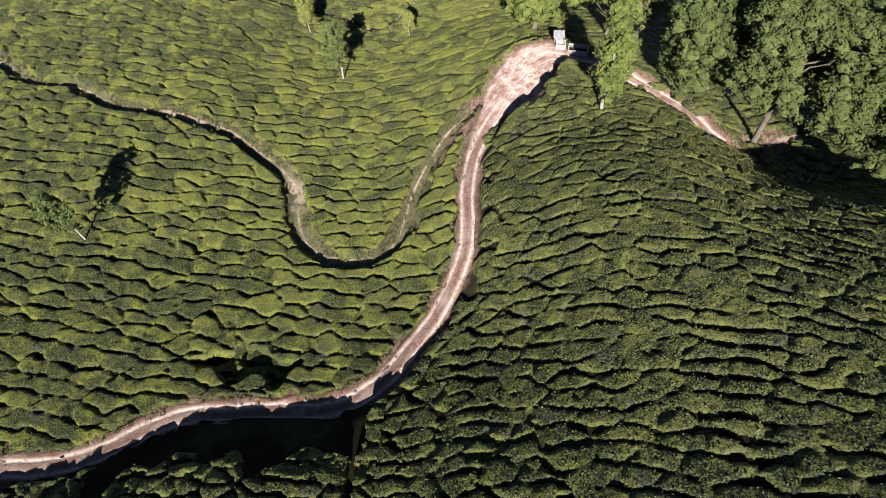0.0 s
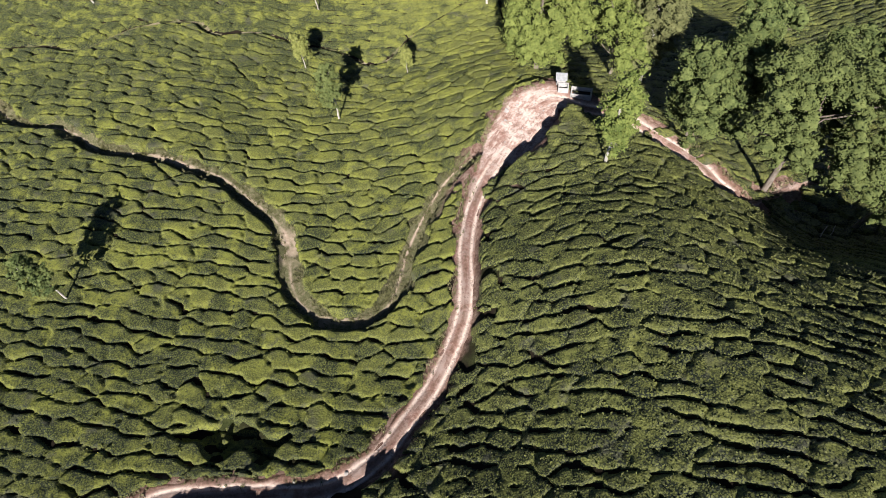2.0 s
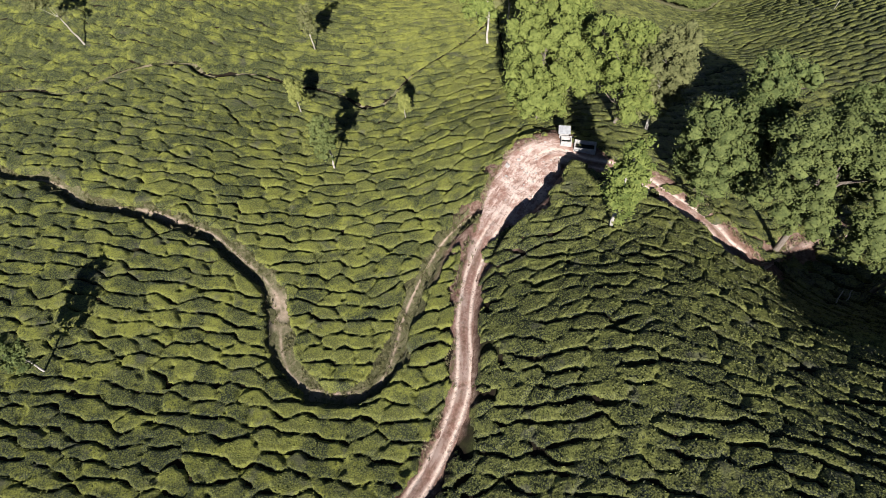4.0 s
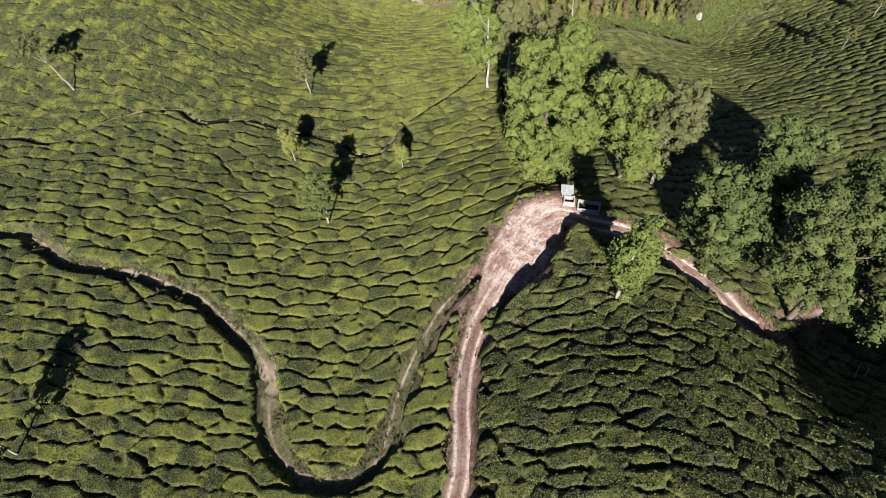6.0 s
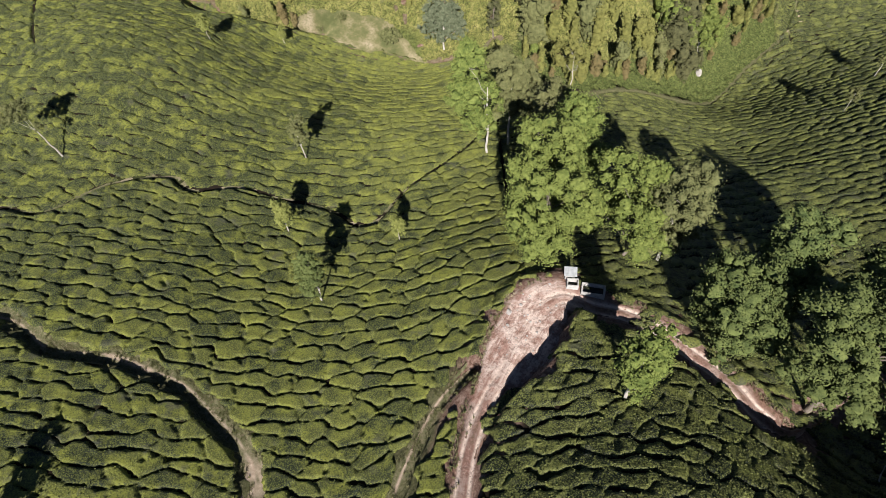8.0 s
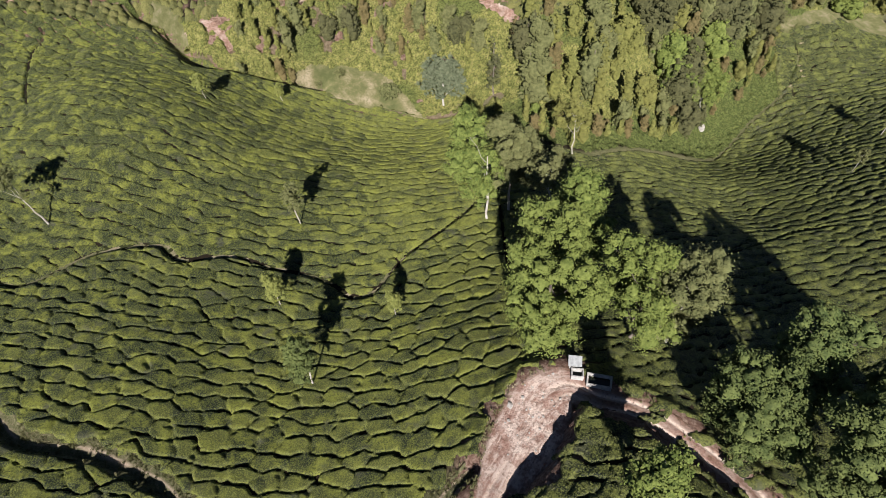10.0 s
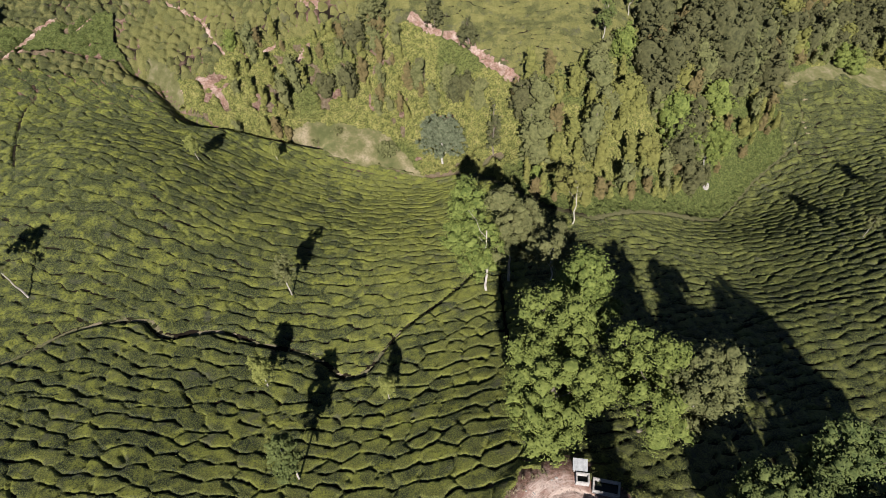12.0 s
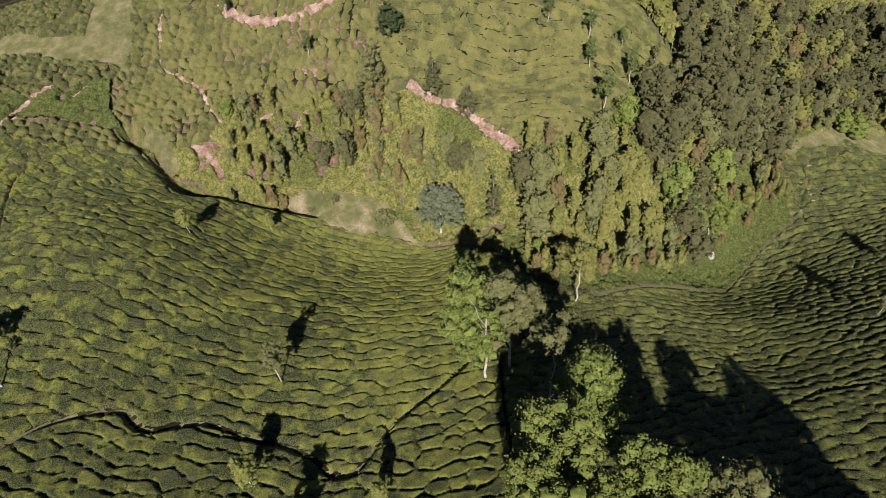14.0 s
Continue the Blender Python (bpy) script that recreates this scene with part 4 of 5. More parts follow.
def crown(rng, lobes, leaf=0.34, density=0.5, per=24, size=0.75, heart=CORE):
    """Clumps of leaves over the skin of rounded lobes (x, y, z, radius, height radius)."""
    V, Q, base = [], [], 0
    for cx, cy, cz, r, rz in lobes:
        n = max(5, int(4 * math.pi * (r * r * 2 + r * rz) / 3 * density))
        d = rng.normal(size=(n, 3))
        d /= np.linalg.norm(d, axis=1)[:, None]
        d[:, 2] = np.where(d[:, 2] < -0.45, -d[:, 2], d[:, 2])
        rad = 0.52 + 0.58 * rng.random(n) ** 0.8
        c = d * rad[:, None] * np.array([r, r, rz]) + np.array([cx, cy, cz])
        cs = size * (0.45 + 1.0 * rng.random(n) ** 1.4) * min(1.0, 0.35 + r * 0.28)
        # hearts of the clumps, lumpy and a little flattened
        lump = 0.62 * (0.45 + 1.0 * rng.random((n, len(heart[0])))) if heart is CORE else 0.62 * (0.75 + 0.6 * rng.random((n, len(heart[0]))))
        core = c[:, None] + heart[0][None] * lump[..., None] * cs[:, None, None] * np.array([1.1, 1.1, 0.85])
        V.append(core.reshape(-1, 3))
        Q.append((heart[1][None] + base + np.arange(n)[:, None, None] * len(heart[0])).reshape(-1, 4))
        base += n * len(heart[0])
        if heart is not CORE:
            V.append(CORE[0] * (0.78 * (0.8 + 0.3 * rng.random((len(CORE[0]), 1)))) * np.array([r, r, rz]) + np.array([cx, cy, cz]))
            Q.append(CORE[1] + base)
            base += len(CORE[0])
        # leaves round them
        k = np.repeat(np.arange(n), per)
        o = rng.normal(size=(n * per, 3)) + d[k] * 0.5 + np.array([0, 0, 0.25])
        o /= np.linalg.norm(o, axis=1)[:, None]
        p = c[k] + o * (cs[k] * (0.48 + 0.95 * rng.random(n * per)))[:, None] * np.array([1.1, 1.1, 0.9])
        nrm = o + np.array([0, -0.1, 0.3]) + rng.normal(size=o.shape) * (0.34 if heart is CORE else 0.28)
        nrm /= np.linalg.norm(nrm, axis=1)[:, None]
        t = np.cross(nrm, rng.normal(size=p.shape))
        t /= np.linalg.norm(t, axis=1)[:, None] + 1e-9
        b = np.cross(nrm, t)
        s = leaf * (0.6 + 0.8 * rng.random(len(p)))[:, None]
        v = np.stack([p - t * s * 0.55, p + b * s * 0.33, p + t * s * 0.55, p - b * s * 0.33], 1).reshape(-1, 3)
        V.append(v)
        Q.append(base + np.arange(len(v)).reshape(-1, 4))
        base += len(v)
    return np.concatenate(V), np.concatenate(Q)


def limbs(segments, sides=7):
    """Tapered tubes: start, end, radii."""
    v, f = [], []
    for a, b, ra, rb in segments:
        a, b = np.array(a, float), np.array(b, float)
        d = (b - a) / (np.linalg.norm(b - a) + 1e-9)
        u = np.cross(d, [0.3, 0.9, 0.1])
        u /= np.linalg.norm(u)
        w = np.cross(d, u)
        base = len(v)
        for c, r in ((a, ra), (b, rb)):
            for k in range(sides):
                t = 2 * math.pi * k / sides
                v.append(c + r * (math.cos(t) * u + math.sin(t) * w))
        for k in range(sides):
            m = (k + 1) % sides
            f.append((base + k, base + m, base + sides + m, base + sides + k))
    return np.array(v), np.array(f)


def bent(p, q, r0, r1, rng, n=4, sag=0.06):
    """A crooked limb from p to q."""
    p, q = np.array(p, float), np.array(q, float)
    pts = [p + (q - p) * k / n + (rng.normal(size=3) * sag * np.linalg.norm(q - p) if 0 < k < n else 0) for k in range(n + 1)]
    return [(pts[k], pts[k + 1], r0 + (r1 - r0) * k / n, r0 + (r1 - r0) * (k + 1) / n) for k in range(n)]


def tree(name, lobes, height, girth, leaf_mat, bark, rng, label, leaf=0.29, density=0.36, per=42, size=1.05, top=0.75, group="", lean=(0, 0), heart=CORE, sides=7, twigs=3):
    """A tree at its own origin: trunk with limbs reaching into each lobe, and a crown of leaves."""
    root = new(name)
    tip = (lean[0], lean[1], height * top)
    seg = bent((0, 0, -0.5), tip, girth, girth * 0.35, rng, 6, 0.012)
    arms = []
    for cx, cy, cz, r, rz in lobes:
        h = max(0.25, min(0.9, (cz - rz * 0.9) / (height * top)))
        s = (lean[0] * h, lean[1] * h, height * top * h)
        limb = bent(s, (cx, cy, cz - rz * 0.25), girth * 0.42 * (1.1 - h * 0.6), girth * 0.10, rng, 3)
        for _ in range(twigs):
            d = rng.normal(size=3)
            d /= np.linalg.norm(d)
            limb += bent((cx, cy, cz - rz * 0.25), (cx + d[0] * r * 0.6, cy + d[1] * r * 0.6, cz + abs(d[2]) * rz * 0.3), girth * 0.12, girth * 0.04, rng, 2)
        arms.append(limb)
    if sides < 7:
        seg += sum(arms, [])
        arms = []
    v, f = limbs(seg, sides)
    trunk = part("trunk", v, f, bark, root, True)
    for limb in arms:
        v, f = limbs(limb, sides)
        part("limb", v, f, bark, trunk, True)
    v, f = crown(rng, lobes, leaf, density, per, size, heart)
    part("crown", v, f, leaf_mat, root, True)
    return tagged(root, label, "tree", group)


def stand(x, y, sink=0.0):
    return float(ground(np.array([x]), np.array([y]))[0][0]) - sink


def grove(name, x, y, lobes, girth, leaf_mat, bark, label, seed, shadow_boughs=True, **more):
    """A tall tree given by the places of its leafy masses in the world."""
    z = stand(x, y)
    rng = np.random.default_rng(seed)
    local = [(a - x, b - y, c - z, r, rz) for a, b, c, r, rz in lobes]
    height = max(c + rz for _, _, c, _, rz in local)
    # lower boughs under the crown, mostly unseen, added to fill the cast shadow
    if shadow_boughs:
        local += [(a * 0.9, b * 0.9, c - 1.5 * rz, r * 0.95, rz) for a, b, c, r, rz in local if c - 2.4 * rz > 2.0] + [(a * 0.8, b * 0.8, c - 3.0 * rz, r * 0.9, rz) for a, b, c, r, rz in local if c - 3.9 * rz > 2.0]
    t = tree(name, local, height, girth, leaf_mat, bark, rng, label, group="tall trees round the road bend", **more)
    t.location = (x, y, z)
    return t


grove("tall_tree", 7.5, 84.5, [(8, 83, 2.0, 3.8, 4.2), (4.8, 87, 2.4, 2.6, 3.2), (6.3, 93.4, 3.6, 2.3, 2.6), (8.7, 90.5, 3.2, 3.4, 3.8), (6.9, 80, -3, 2.8, 3.4), (11.5, 86, -1.5, 3.2, 3.6), (5.2, 83, -3.5, 3.0, 3.6)], 0.42, LEAF_BRIGHT, BARK_DARK, "tall bright green broadleaf tree beside the road bend", 1)
grove("tall_tree", 13.5, 103.5, [(13.5, 105, -5.4, 3.4, 3.6), (12.8, 103.0, -2.4, 2.9, 3.2), (13, 101.5, -8, 3.4, 4.2), (11.5, 106, -10, 2.8, 3.6), (15.5, 103, -10.5, 3.0, 3.6)], 0.36, LEAF_BRIGHT, BARK_DARK, "tall round-headed green tree above the valley", 2)
# some heads below are added or raised to lengthen the cast shadows
grove("tall_tree", 20, 86, [(20, 84.4, -4.2, 3.2, 4.0), (17.7, 91, -0.6, 2.4, 2.6), (16.3, 89.3, -7.5, 2.6, 3.2), (22, 83.6, -8, 2.4, 3.0), (21.5, 89.5, 0.2, 2.3, 2.8)], 0.32, LEAF_BRIGHT, BARK_DARK, "green broadleaf tree with three leafy heads", 3)
grove("tall_tree", 25.8, 86.5, [(25.3, 85.6, -0.5, 3.1, 3.2), (27.5, 88, -3.5, 2.8, 3.4), (24, 88, -4.5, 2.6, 3.2), (27.0, 87.5, 0.5, 2.2, 2.8)], 0.3, LEAF_OLIVE, BARK, "grey-green feathery tree with a pale trunk", 4)
grove("tall_tree", 30.5, 71.5, [(28.6, 73.2, 1.0, 2.7, 2.9), (29.8, 69.2, 0.6, 2.8, 3.0), (32.2, 71.0, 1.8, 2.8, 3.0), (29.4, 67.3, -3.4, 2.2, 2.6), (32.4, 67.2, -1.0, 2.2, 2.8)], 0.38, LEAF_DEEP, BARK_DARK, "broad leafy green tree over the side track", 5)
grove("tall_tree", 36.2, 75.0, [(35.8, 76.4, 5.4, 2.5, 3.0), (38.6, 75.6, 4.8, 2.4, 3.2), (34.6, 74.0, 2.4, 2.3, 3.0), (36.6, 73.4, -1.0, 2.6, 3.4)], 0.38, LEAF_DEEP, BARK_DARK, "tall upright green tree behind the side track", 6)
grove("tall_tree", 40.5, 62, [(36.5, 65, 7.0, 3.2, 3.4), (36.3, 61.8, 4.2, 3.2, 3.4), (41, 63.2, 6.2, 3.6, 3.6), (34.6, 61.5, 0.8, 2.6, 3.2), (38.7, 58.6, -0.4, 3.0, 3.2), (44.8, 55.5, 1.2, 3.4, 3.6), (45, 61.5, 6.4, 3.4, 4.2), (50.3, 61.5, 6.4, 3.4, 3.8), (42.5, 67.5, 4.0, 3.4, 3.8), (48, 64.5, 3.5, 3.4, 3.8)], 0.5, LEAF_DEEP, BARK_DARK, "great spreading green tree with many leafy heads", 7, False)
grove("tall_tree", 51, 55, [(50, 57, 2.0, 3.4, 3.8), (53, 53, 0.5, 3.4, 3.8), (54.5, 60, 2.0, 3.4, 3.8)], 0.36, LEAF_DEEP, BARK_DARK, "leafy green tree beyond the end of the track", 8)
grove("tall_tree", 48.5, 73, [(46.5, 73.5, 1.5, 3.0, 3.4), (50.0, 74.0, 1.0, 3.2, 3.6), (52.0, 69.5, 2.5, 3.2, 3.6)], 0.34, LEAF_DEEP, BARK_DARK, "leafy green tree behind the great spreading tree", 15)
grove("tall_tree", 15.5, 58.8, [(15.8, 59.4, 11.2, 1.45, 2.8), (16.4, 59.4, 7.8, 1.75, 3.2), (15.4, 58.8, 4.6, 1.7, 2.8), (16.9, 59.8, 4.4, 1.4, 2.6), (15.0, 59.8, 7.6, 1.3, 2.2), (15.9, 58.4, 1.8, 1.5, 2.4)], 0.24, LEAF_BRIGHT, BARK, "slender green tree with a pale trunk in the tea", 9)
grove("tall_tree", -0.9, 117.3, [(-4.4, 124, -10, 3.0, 4.0), (-4.0, 121, -8, 3.0, 4.0), (-1.5, 118.5, -14, 3.2, 3.6), (-6, 119, -14.5, 2.8, 3.2), (-2.5, 117, -18, 2.8, 2.8), (-4.5, 121, -15, 3.2, 3.4)], 0.25, LEAF_BRIGHT, BARK, "tall light green tree with a white trunk on the valley edge", 10, False)
grove("tall_tree", 3.2, 120.5, [(3.4, 119.4, -11, 3.2, 4.0), (5.8, 122, -13, 2.8, 3.6), (1.5, 122.5, -9.5, 2.4, 3.6), (3.5, 119, -16, 3.0, 3.2), (6.5, 119.5, -17, 2.6, 3.0)], 0.28, LEAF_OLIVE, BARK, "grey-green tall tree with thin bare branches", 11, False)
grove("tall_tree", 9.8, 113, [(9.6, 111, -7.2, 2.0, 2.8), (8, 115, -12, 2.2, 3.4), (11.2, 116, -11, 2.0, 3.2)], 0.2, LEAF_OLIVE, BARK, "thin young grey-green tree in the shade", 12, False)
grove("tall_tree", 17.2, 141.6, [(16.6, 141.8, -22, 1.8, 3.0), (14.8, 144, -25, 2.2, 3.0), (18.5, 143.5, -26, 2.0, 3.0)], 0.15, LEAF_YELLOW, BARK, "young yellow-green tree with a white trunk at the field edge", 13, False)


grove("feathery_tree", 58, 182, [(57, 180.5, -50.5, 2.8, 3.6), (60, 181.5, -49.0, 2.8, 3.8), (58.2, 183.5, -46.5, 2.8, 3.6), (61.5, 184.0, -48.5, 2.4, 3.2), (55.4, 182.6, -50.0, 2.4, 3.2)], 0.22, LEAF_BRIGHT, BARK, "feathery bright green tree at the forest edge", 14, False)


# slender shade trees in the tea, copied from three built ones
def shade_tree(seed, label, mat, height=10.0, fill=1.0, wide=1.0):
    rng = np.random.default_rng(seed)
    lobes = []
    for k in range(6):
        h = 0.50 + 0.085 * k
        a = rng.random() * 6.28
        r = (0.135 - 0.010 * k) * height * wide
        lobes.append((0.05 * height * math.cos(a) * wide, 0.05 * height * math.sin(a) * wide, h * height, r, r * 1.2))
    return tree("shade_tree", lobes, height, 0.13, mat, BARK, rng, label, 0.25, 0.8 * fill, 20, 0.62, 0.9, "shade trees in the tea")


SHADE = [shade_tree(31, "slender shade tree with a white trunk and thin green crown", LEAF_DEEP, 10, 1.7),
         shade_tree(32, "small shade tree with a white trunk and yellow-green crown", LEAF_LIME, 10, 1.9, 1.15),
         shade_tree(33, "sparse shade tree with a pale bent trunk", LEAF_OLIVE, 10, 1.0, 1.1)]
# kind, x, y, height
SHADE_SPOTS = [(2, -36.4, 114.1, 11.3), (1, -35.1, 94.2, 8.7), (0, -25.9, 78.5, 13.1), (0, -53, 38, 8.5), (1, -15.4, 92.4, 7.5), (1, -64.6, 148.7, 8), (1, -51.9, 159.5, 6.4),
               (0, 24.6, 216.2, 7), (0, 33.9, 217.7, 5), (2, 43.6, 218.3, 6), (0, 24.3, 208.1, 6.7), (0, 35.5, 208.5, 8.3), (0, 27.5, 195.9, 9.3), (1, 22.1, 184.8, 7.6), (0, 13.7, 219, 6),
               (0, -48.7, 205, 6.2), (1, -125, 219.5, 4.6), (0, -74.6, 220.8, 6), (2, 81.8, 145.2, 7), (2, 95.9, 162, 8)]
turn = random.Random(5)
done = set()
for kind, x, y, h in SHADE_SPOTS:
    m = Matrix.Translation((x, y, stand(x, y))) @ Matrix.Rotation(turn.random() * 6.28, 4, "Z") @ Matrix.Scale(h / 10, 4)
    if kind in done:
        copy_thing(SHADE[kind], m)
    else:
        SHADE[kind].matrix_basis = m
        done.add(kind)

# the crooked tree on the western slope leans out over the rows
rng = np.random.default_rng(44)
leaner = tree("leaning_tree", [(-4.6, 2.2, 9.0, 2.2, 1.9), (-6.0, 1.4, 8.3, 1.6, 1.5), (-3.4, 3.0, 9.7, 1.5, 1.4), (-2.0, 1.5, 6.2, 0.9, 0.9)], 10.5, 0.2, LEAF_OLIVE, BARK, rng, "leaning shade tree with a forked white trunk", 0.26, 1.2, 20, 0.5, 0.62, "shade trees in the tea", (-2.3, 1.2))
leaner.location = (-77.9, 106, stand(-77.9, 106))


# dark upright trees on the far slope
def spire(name, x, y, h, width, mat, label, seed, density=0.6):
    rng = np.random.default_rng(seed)
    lobes = []
    for k in range(6):
        f = k / 5
        r = width * (1.0 - 0.75 * f) * (0.85 + 0.3 * rng.random())
        lobes.append((rng.normal() * 0.12 * width, rng.normal() * 0.12 * width, h * (0.22 + 0.68 * f), r, max(r, h * 0.11)))
    t = tree(name, lobes, h, 0.2, mat, BARK_DARK, rng, label, 0.34, density, 12, 0.7, 0.9, "upright trees on the far slope")
    t.location = (x, y, stand(x, y))
    return t


spire("conifer", -28.2, 213.6, 10, 3.0, LEAF_CONIFER, "dark spreading conifer in the far tea field", 50)
spire("conifer", -32, 199.4, 16, 3.2, LEAF_OLIVE, "tall olive green columnar tree at the field edge", 51)
spire("conifer", -16, 199.5, 11.5, 2.4, LEAF_DARK, "dark conical tree above the earth bank", 52)
spire("conifer", -7, 194.1, 9.3, 2.4, LEAF_DARK, "dark bushy tree above the earth bank", 53)
spire("conifer", 0, 166, 17, 1.9, LEAF_DARK, "dark narrow tree in the valley bottom", 54)
rng = np.random.default_rng(60)
blue = tree("gum_tree", [(0, 0, 8.5, 4.6, 4.8), (-2.8, 1, 7, 3.4, 4.2), (2.8, 0.5, 7.2, 3.4, 4.2), (-1.8, 1.0, 11.5, 3.2, 3.4), (2.0, 1.0, 11.5, 3.2, 3.4)], 15, 0.3, LEAF_BLUE, BARK, rng, "round blue-grey gum tree in the valley bottom", 0.34, 0.6, 14, 0.7, 0.75)
blue.location = (-13, 169.5, stand(-13, 169.5))


# wild trees of the valley sides and the forest: built once per kind, then copied
def wild_tree(name, seed, mat, height, width, lobes_n, label, density=0.70):
    rng = np.random.default_rng(seed)
    lobes = []
    for k in range(lobes_n):
        f = (k + 0.5) / lobes_n
        r = width * (0.40 + 0.42 * math.sin(math.pi * (0.25 + 0.65 * f))) * (0.8 + 0.35 * rng.random())
        lobes.append((rng.normal() * 0.24 * width, rng.normal() * 0.24 * width, height * (0.14 + 0.76 * f), r, r * 1.45))
    return tree(name, lobes, height, 0.13, mat, BARK_DARK, rng, label, 0.21, density, 9, 0.50, 0.92, "wild trees of the valley", (0, 0), SMALL_CORE, 4, 1)


WILD = [wild_tree("wild_tree", 71, LEAF_YELLOW, 7.0, 1.35, 6, "narrow yellow-green young tree in the scrub"),
        wild_tree("wild_tree", 72, LEAF_RUST, 6.8, 1.35, 6, "narrow rusty brown tree in the scrub"),
        wild_tree("wild_tree", 73, LEAF_DARK, 7.0, 2.3, 6, "dull dark grey-brown tree of the forest"),
        wild_tree("wild_tree", 74, LEAF_OLIVE, 7.0, 1.5, 6, "olive green young tree in the scrub"),
        wild_tree("wild_tree", 75, LEAF_YELLOW, 7.0, 1.9, 6, "bushy yellow-green tree of the forest"),
        wild_tree("wild_tree", 76, LEAF_BRIGHT, 7.0, 2.1, 6, "bushy green tree at the forest edge")]
placed = []
BRACKEN = [(18, 143), (22, 148), (30, 154), (44, 165), (53, 172), (54, 181), (62, 181), (68, 184), (79, 196), (87, 200), (83, 186), (73, 178), (60, 162), (47, 158), (23, 141)]   # low fern along the field edge


def spots(area, count, gap, seed, avoid=()):
    r = random.Random(seed)
    xs, ys = [p[0] for p in area], [p[1] for p in area]
    out, tries = [], 0
    while len(out) < count and tries < 20000:
        tries += 1
        x, y = r.uniform(max(min(xs), -140), min(max(xs), 165)), r.uniform(min(ys), min(max(ys), 315))
        p = np.array([x]), np.array([y])
        if not inside(*p, area)[0] or any(inside(*p, q)[0] for q in avoid):
            continue
        if any((x - a) ** 2 + (y - b) ** 2 < gap * gap for a, b in placed):
            continue
        out.append((x, y))
        placed.append((x, y))
    return out


def plant(x, y, kind, h):
    m = Matrix.Translation((x, y, stand(x, y, 0.1))) @ Matrix.Rotation(turn.random() * 6.28, 4, "Z") @ Matrix.Diagonal((h * (0.85 + 0.3 * turn.random()), h * (0.85 + 0.3 * turn.random()), h, 1))
    if ("w", kind) in done:
        copy_thing(WILD[kind], m)
    else:
        WILD[kind].matrix_basis = m
        done.add(("w", kind))


def forest_kind(x, y):
    deep = float(smooth(188, 215, np.array(y + 0.25 * (x - 40))))
    kind = turn.choices(range(6), [3.0 - 2.4 * deep, 1.6 - 0.9 * deep, 0.8 + 3.2 * deep, 1.8 - 0.4 * deep, 1.2 - 0.6 * deep, 0.4 - 0.35 * deep])[0]
    return kind, turn.uniform(1.0, 1.65) * (1 + 0.2 * deep)


woods = []
for x, y in spots(FOREST_AREA, 270, 3.5, 11, MEADOW_LIST + [BRACKEN]):
    kind, size = forest_kind(x, y)
    if y > 212:
        woods.append((x, y, kind, size))
    else:
        plant(x, y, kind, size)
far_crown = []
for k, (width, lobes_n) in enumerate([(1.5, 6), (1.5, 6), (2.4, 6), (1.7, 6), (2.0, 6), (2.2, 6)]):
    rng = np.random.default_rng(500 + k)
    far_crown.append(crown(rng, [(rng.normal() * 0.25 * width, rng.normal() * 0.25 * width, 7.0 * (0.14 + 0.76 * (i + 0.5) / lobes_n), width * (0.42 + 0.42 * math.sin(math.pi * (0.25 + 0.65 * (i + 0.5) / lobes_n))), width * 0.95) for i in range(lobes_n)], 0.30, 0.36, 6, 0.66, SMALL_CORE))
V, Q, M, base = [], [], [], 0
mass_leaves = [LEAF_YELLOW, LEAF_RUST, LEAF_DARK, LEAF_OLIVE, LEAF_YELLOW, LEAF_BRIGHT]
for x, y, kind, size in woods:
    v, q = far_crown[kind]
    ang = turn.random() * 6.28
    v = v * size
    v = np.stack([v[:, 0] * math.cos(ang) - v[:, 1] * math.sin(ang) + x, v[:, 0] * math.sin(ang) + v[:, 1] * math.cos(ang) + y, v[:, 2] + stand(x, y, 0.1)], 1)
    V.append(v)
    Q.append(q + base)
    M.append(np.full(len(q), kind, np.int32))
    base += len(v)
mass = part("far_woods", np.concatenate(V), np.concatenate(Q), mass_leaves[0], None, True)
for m in mass_leaves[1:]:
    mass.data.materials.append(m)
mass.data.polygons.foreach_set("material_index", np.concatenate(M))
tagged(mass, "dull olive and brown crowns of the far wood", "wood", kind="stuff")
for x, y in [(95.5, 229), (100, 231.5), (112, 235), (116.5, 234)]:
    plant(x, y, 5, turn.uniform(0.6, 0.9))
for x, y in spots(SCRUB_AREA, 215, 2.0, 12, MEADOW_LIST + [FOREST_AREA, BRACKEN, [(-130, 170), (-60, 170), (-85, 200), (-130, 215)], [(-52, 166), (4, 160), (4, 178), (-52, 182)], [(-25, 205), (10, 184), (10, 173), (-6, 182), (-25, 193)]]):
    plant(x, y, turn.choices(range(6), [3.0, 2.2, 0.3, 2.0, 0.4, 0.2])[0], turn.uniform(0.42, 1.0))


# ---- works beside the road bend ----
def boxes(parts_list):
    """Bevelled blocks (centre x, y, z, size x, y, z) joined in one mesh."""
    bm = bmesh.new()
    for cx, cy, cz, sx, sy, sz in parts_list:
        made = bmesh.ops.create_cube(bm, size=1.0)["verts"]
        for v in made:
            v.co = Vector((cx + v.co.x * sx, cy + v.co.y * sy, cz + v.co.z * sz))
        edges = list({e for v in made for e in v.link_edges})
        bmesh.ops.bevel(bm, geom=edges, offset=min(sx, sy, sz) * 0.12, segments=1, affect="EDGES")
    return bm


def piece(name, bm, mat, parent, label=""):
    me = bpy.data.meshes.new(name)
    bm.to_mesh(me)
    bm.free()
    me.materials.append(mat)
    ob = new(name, me)
    ob.parent = parent
    if label:
        ob["label"] = label
    return ob


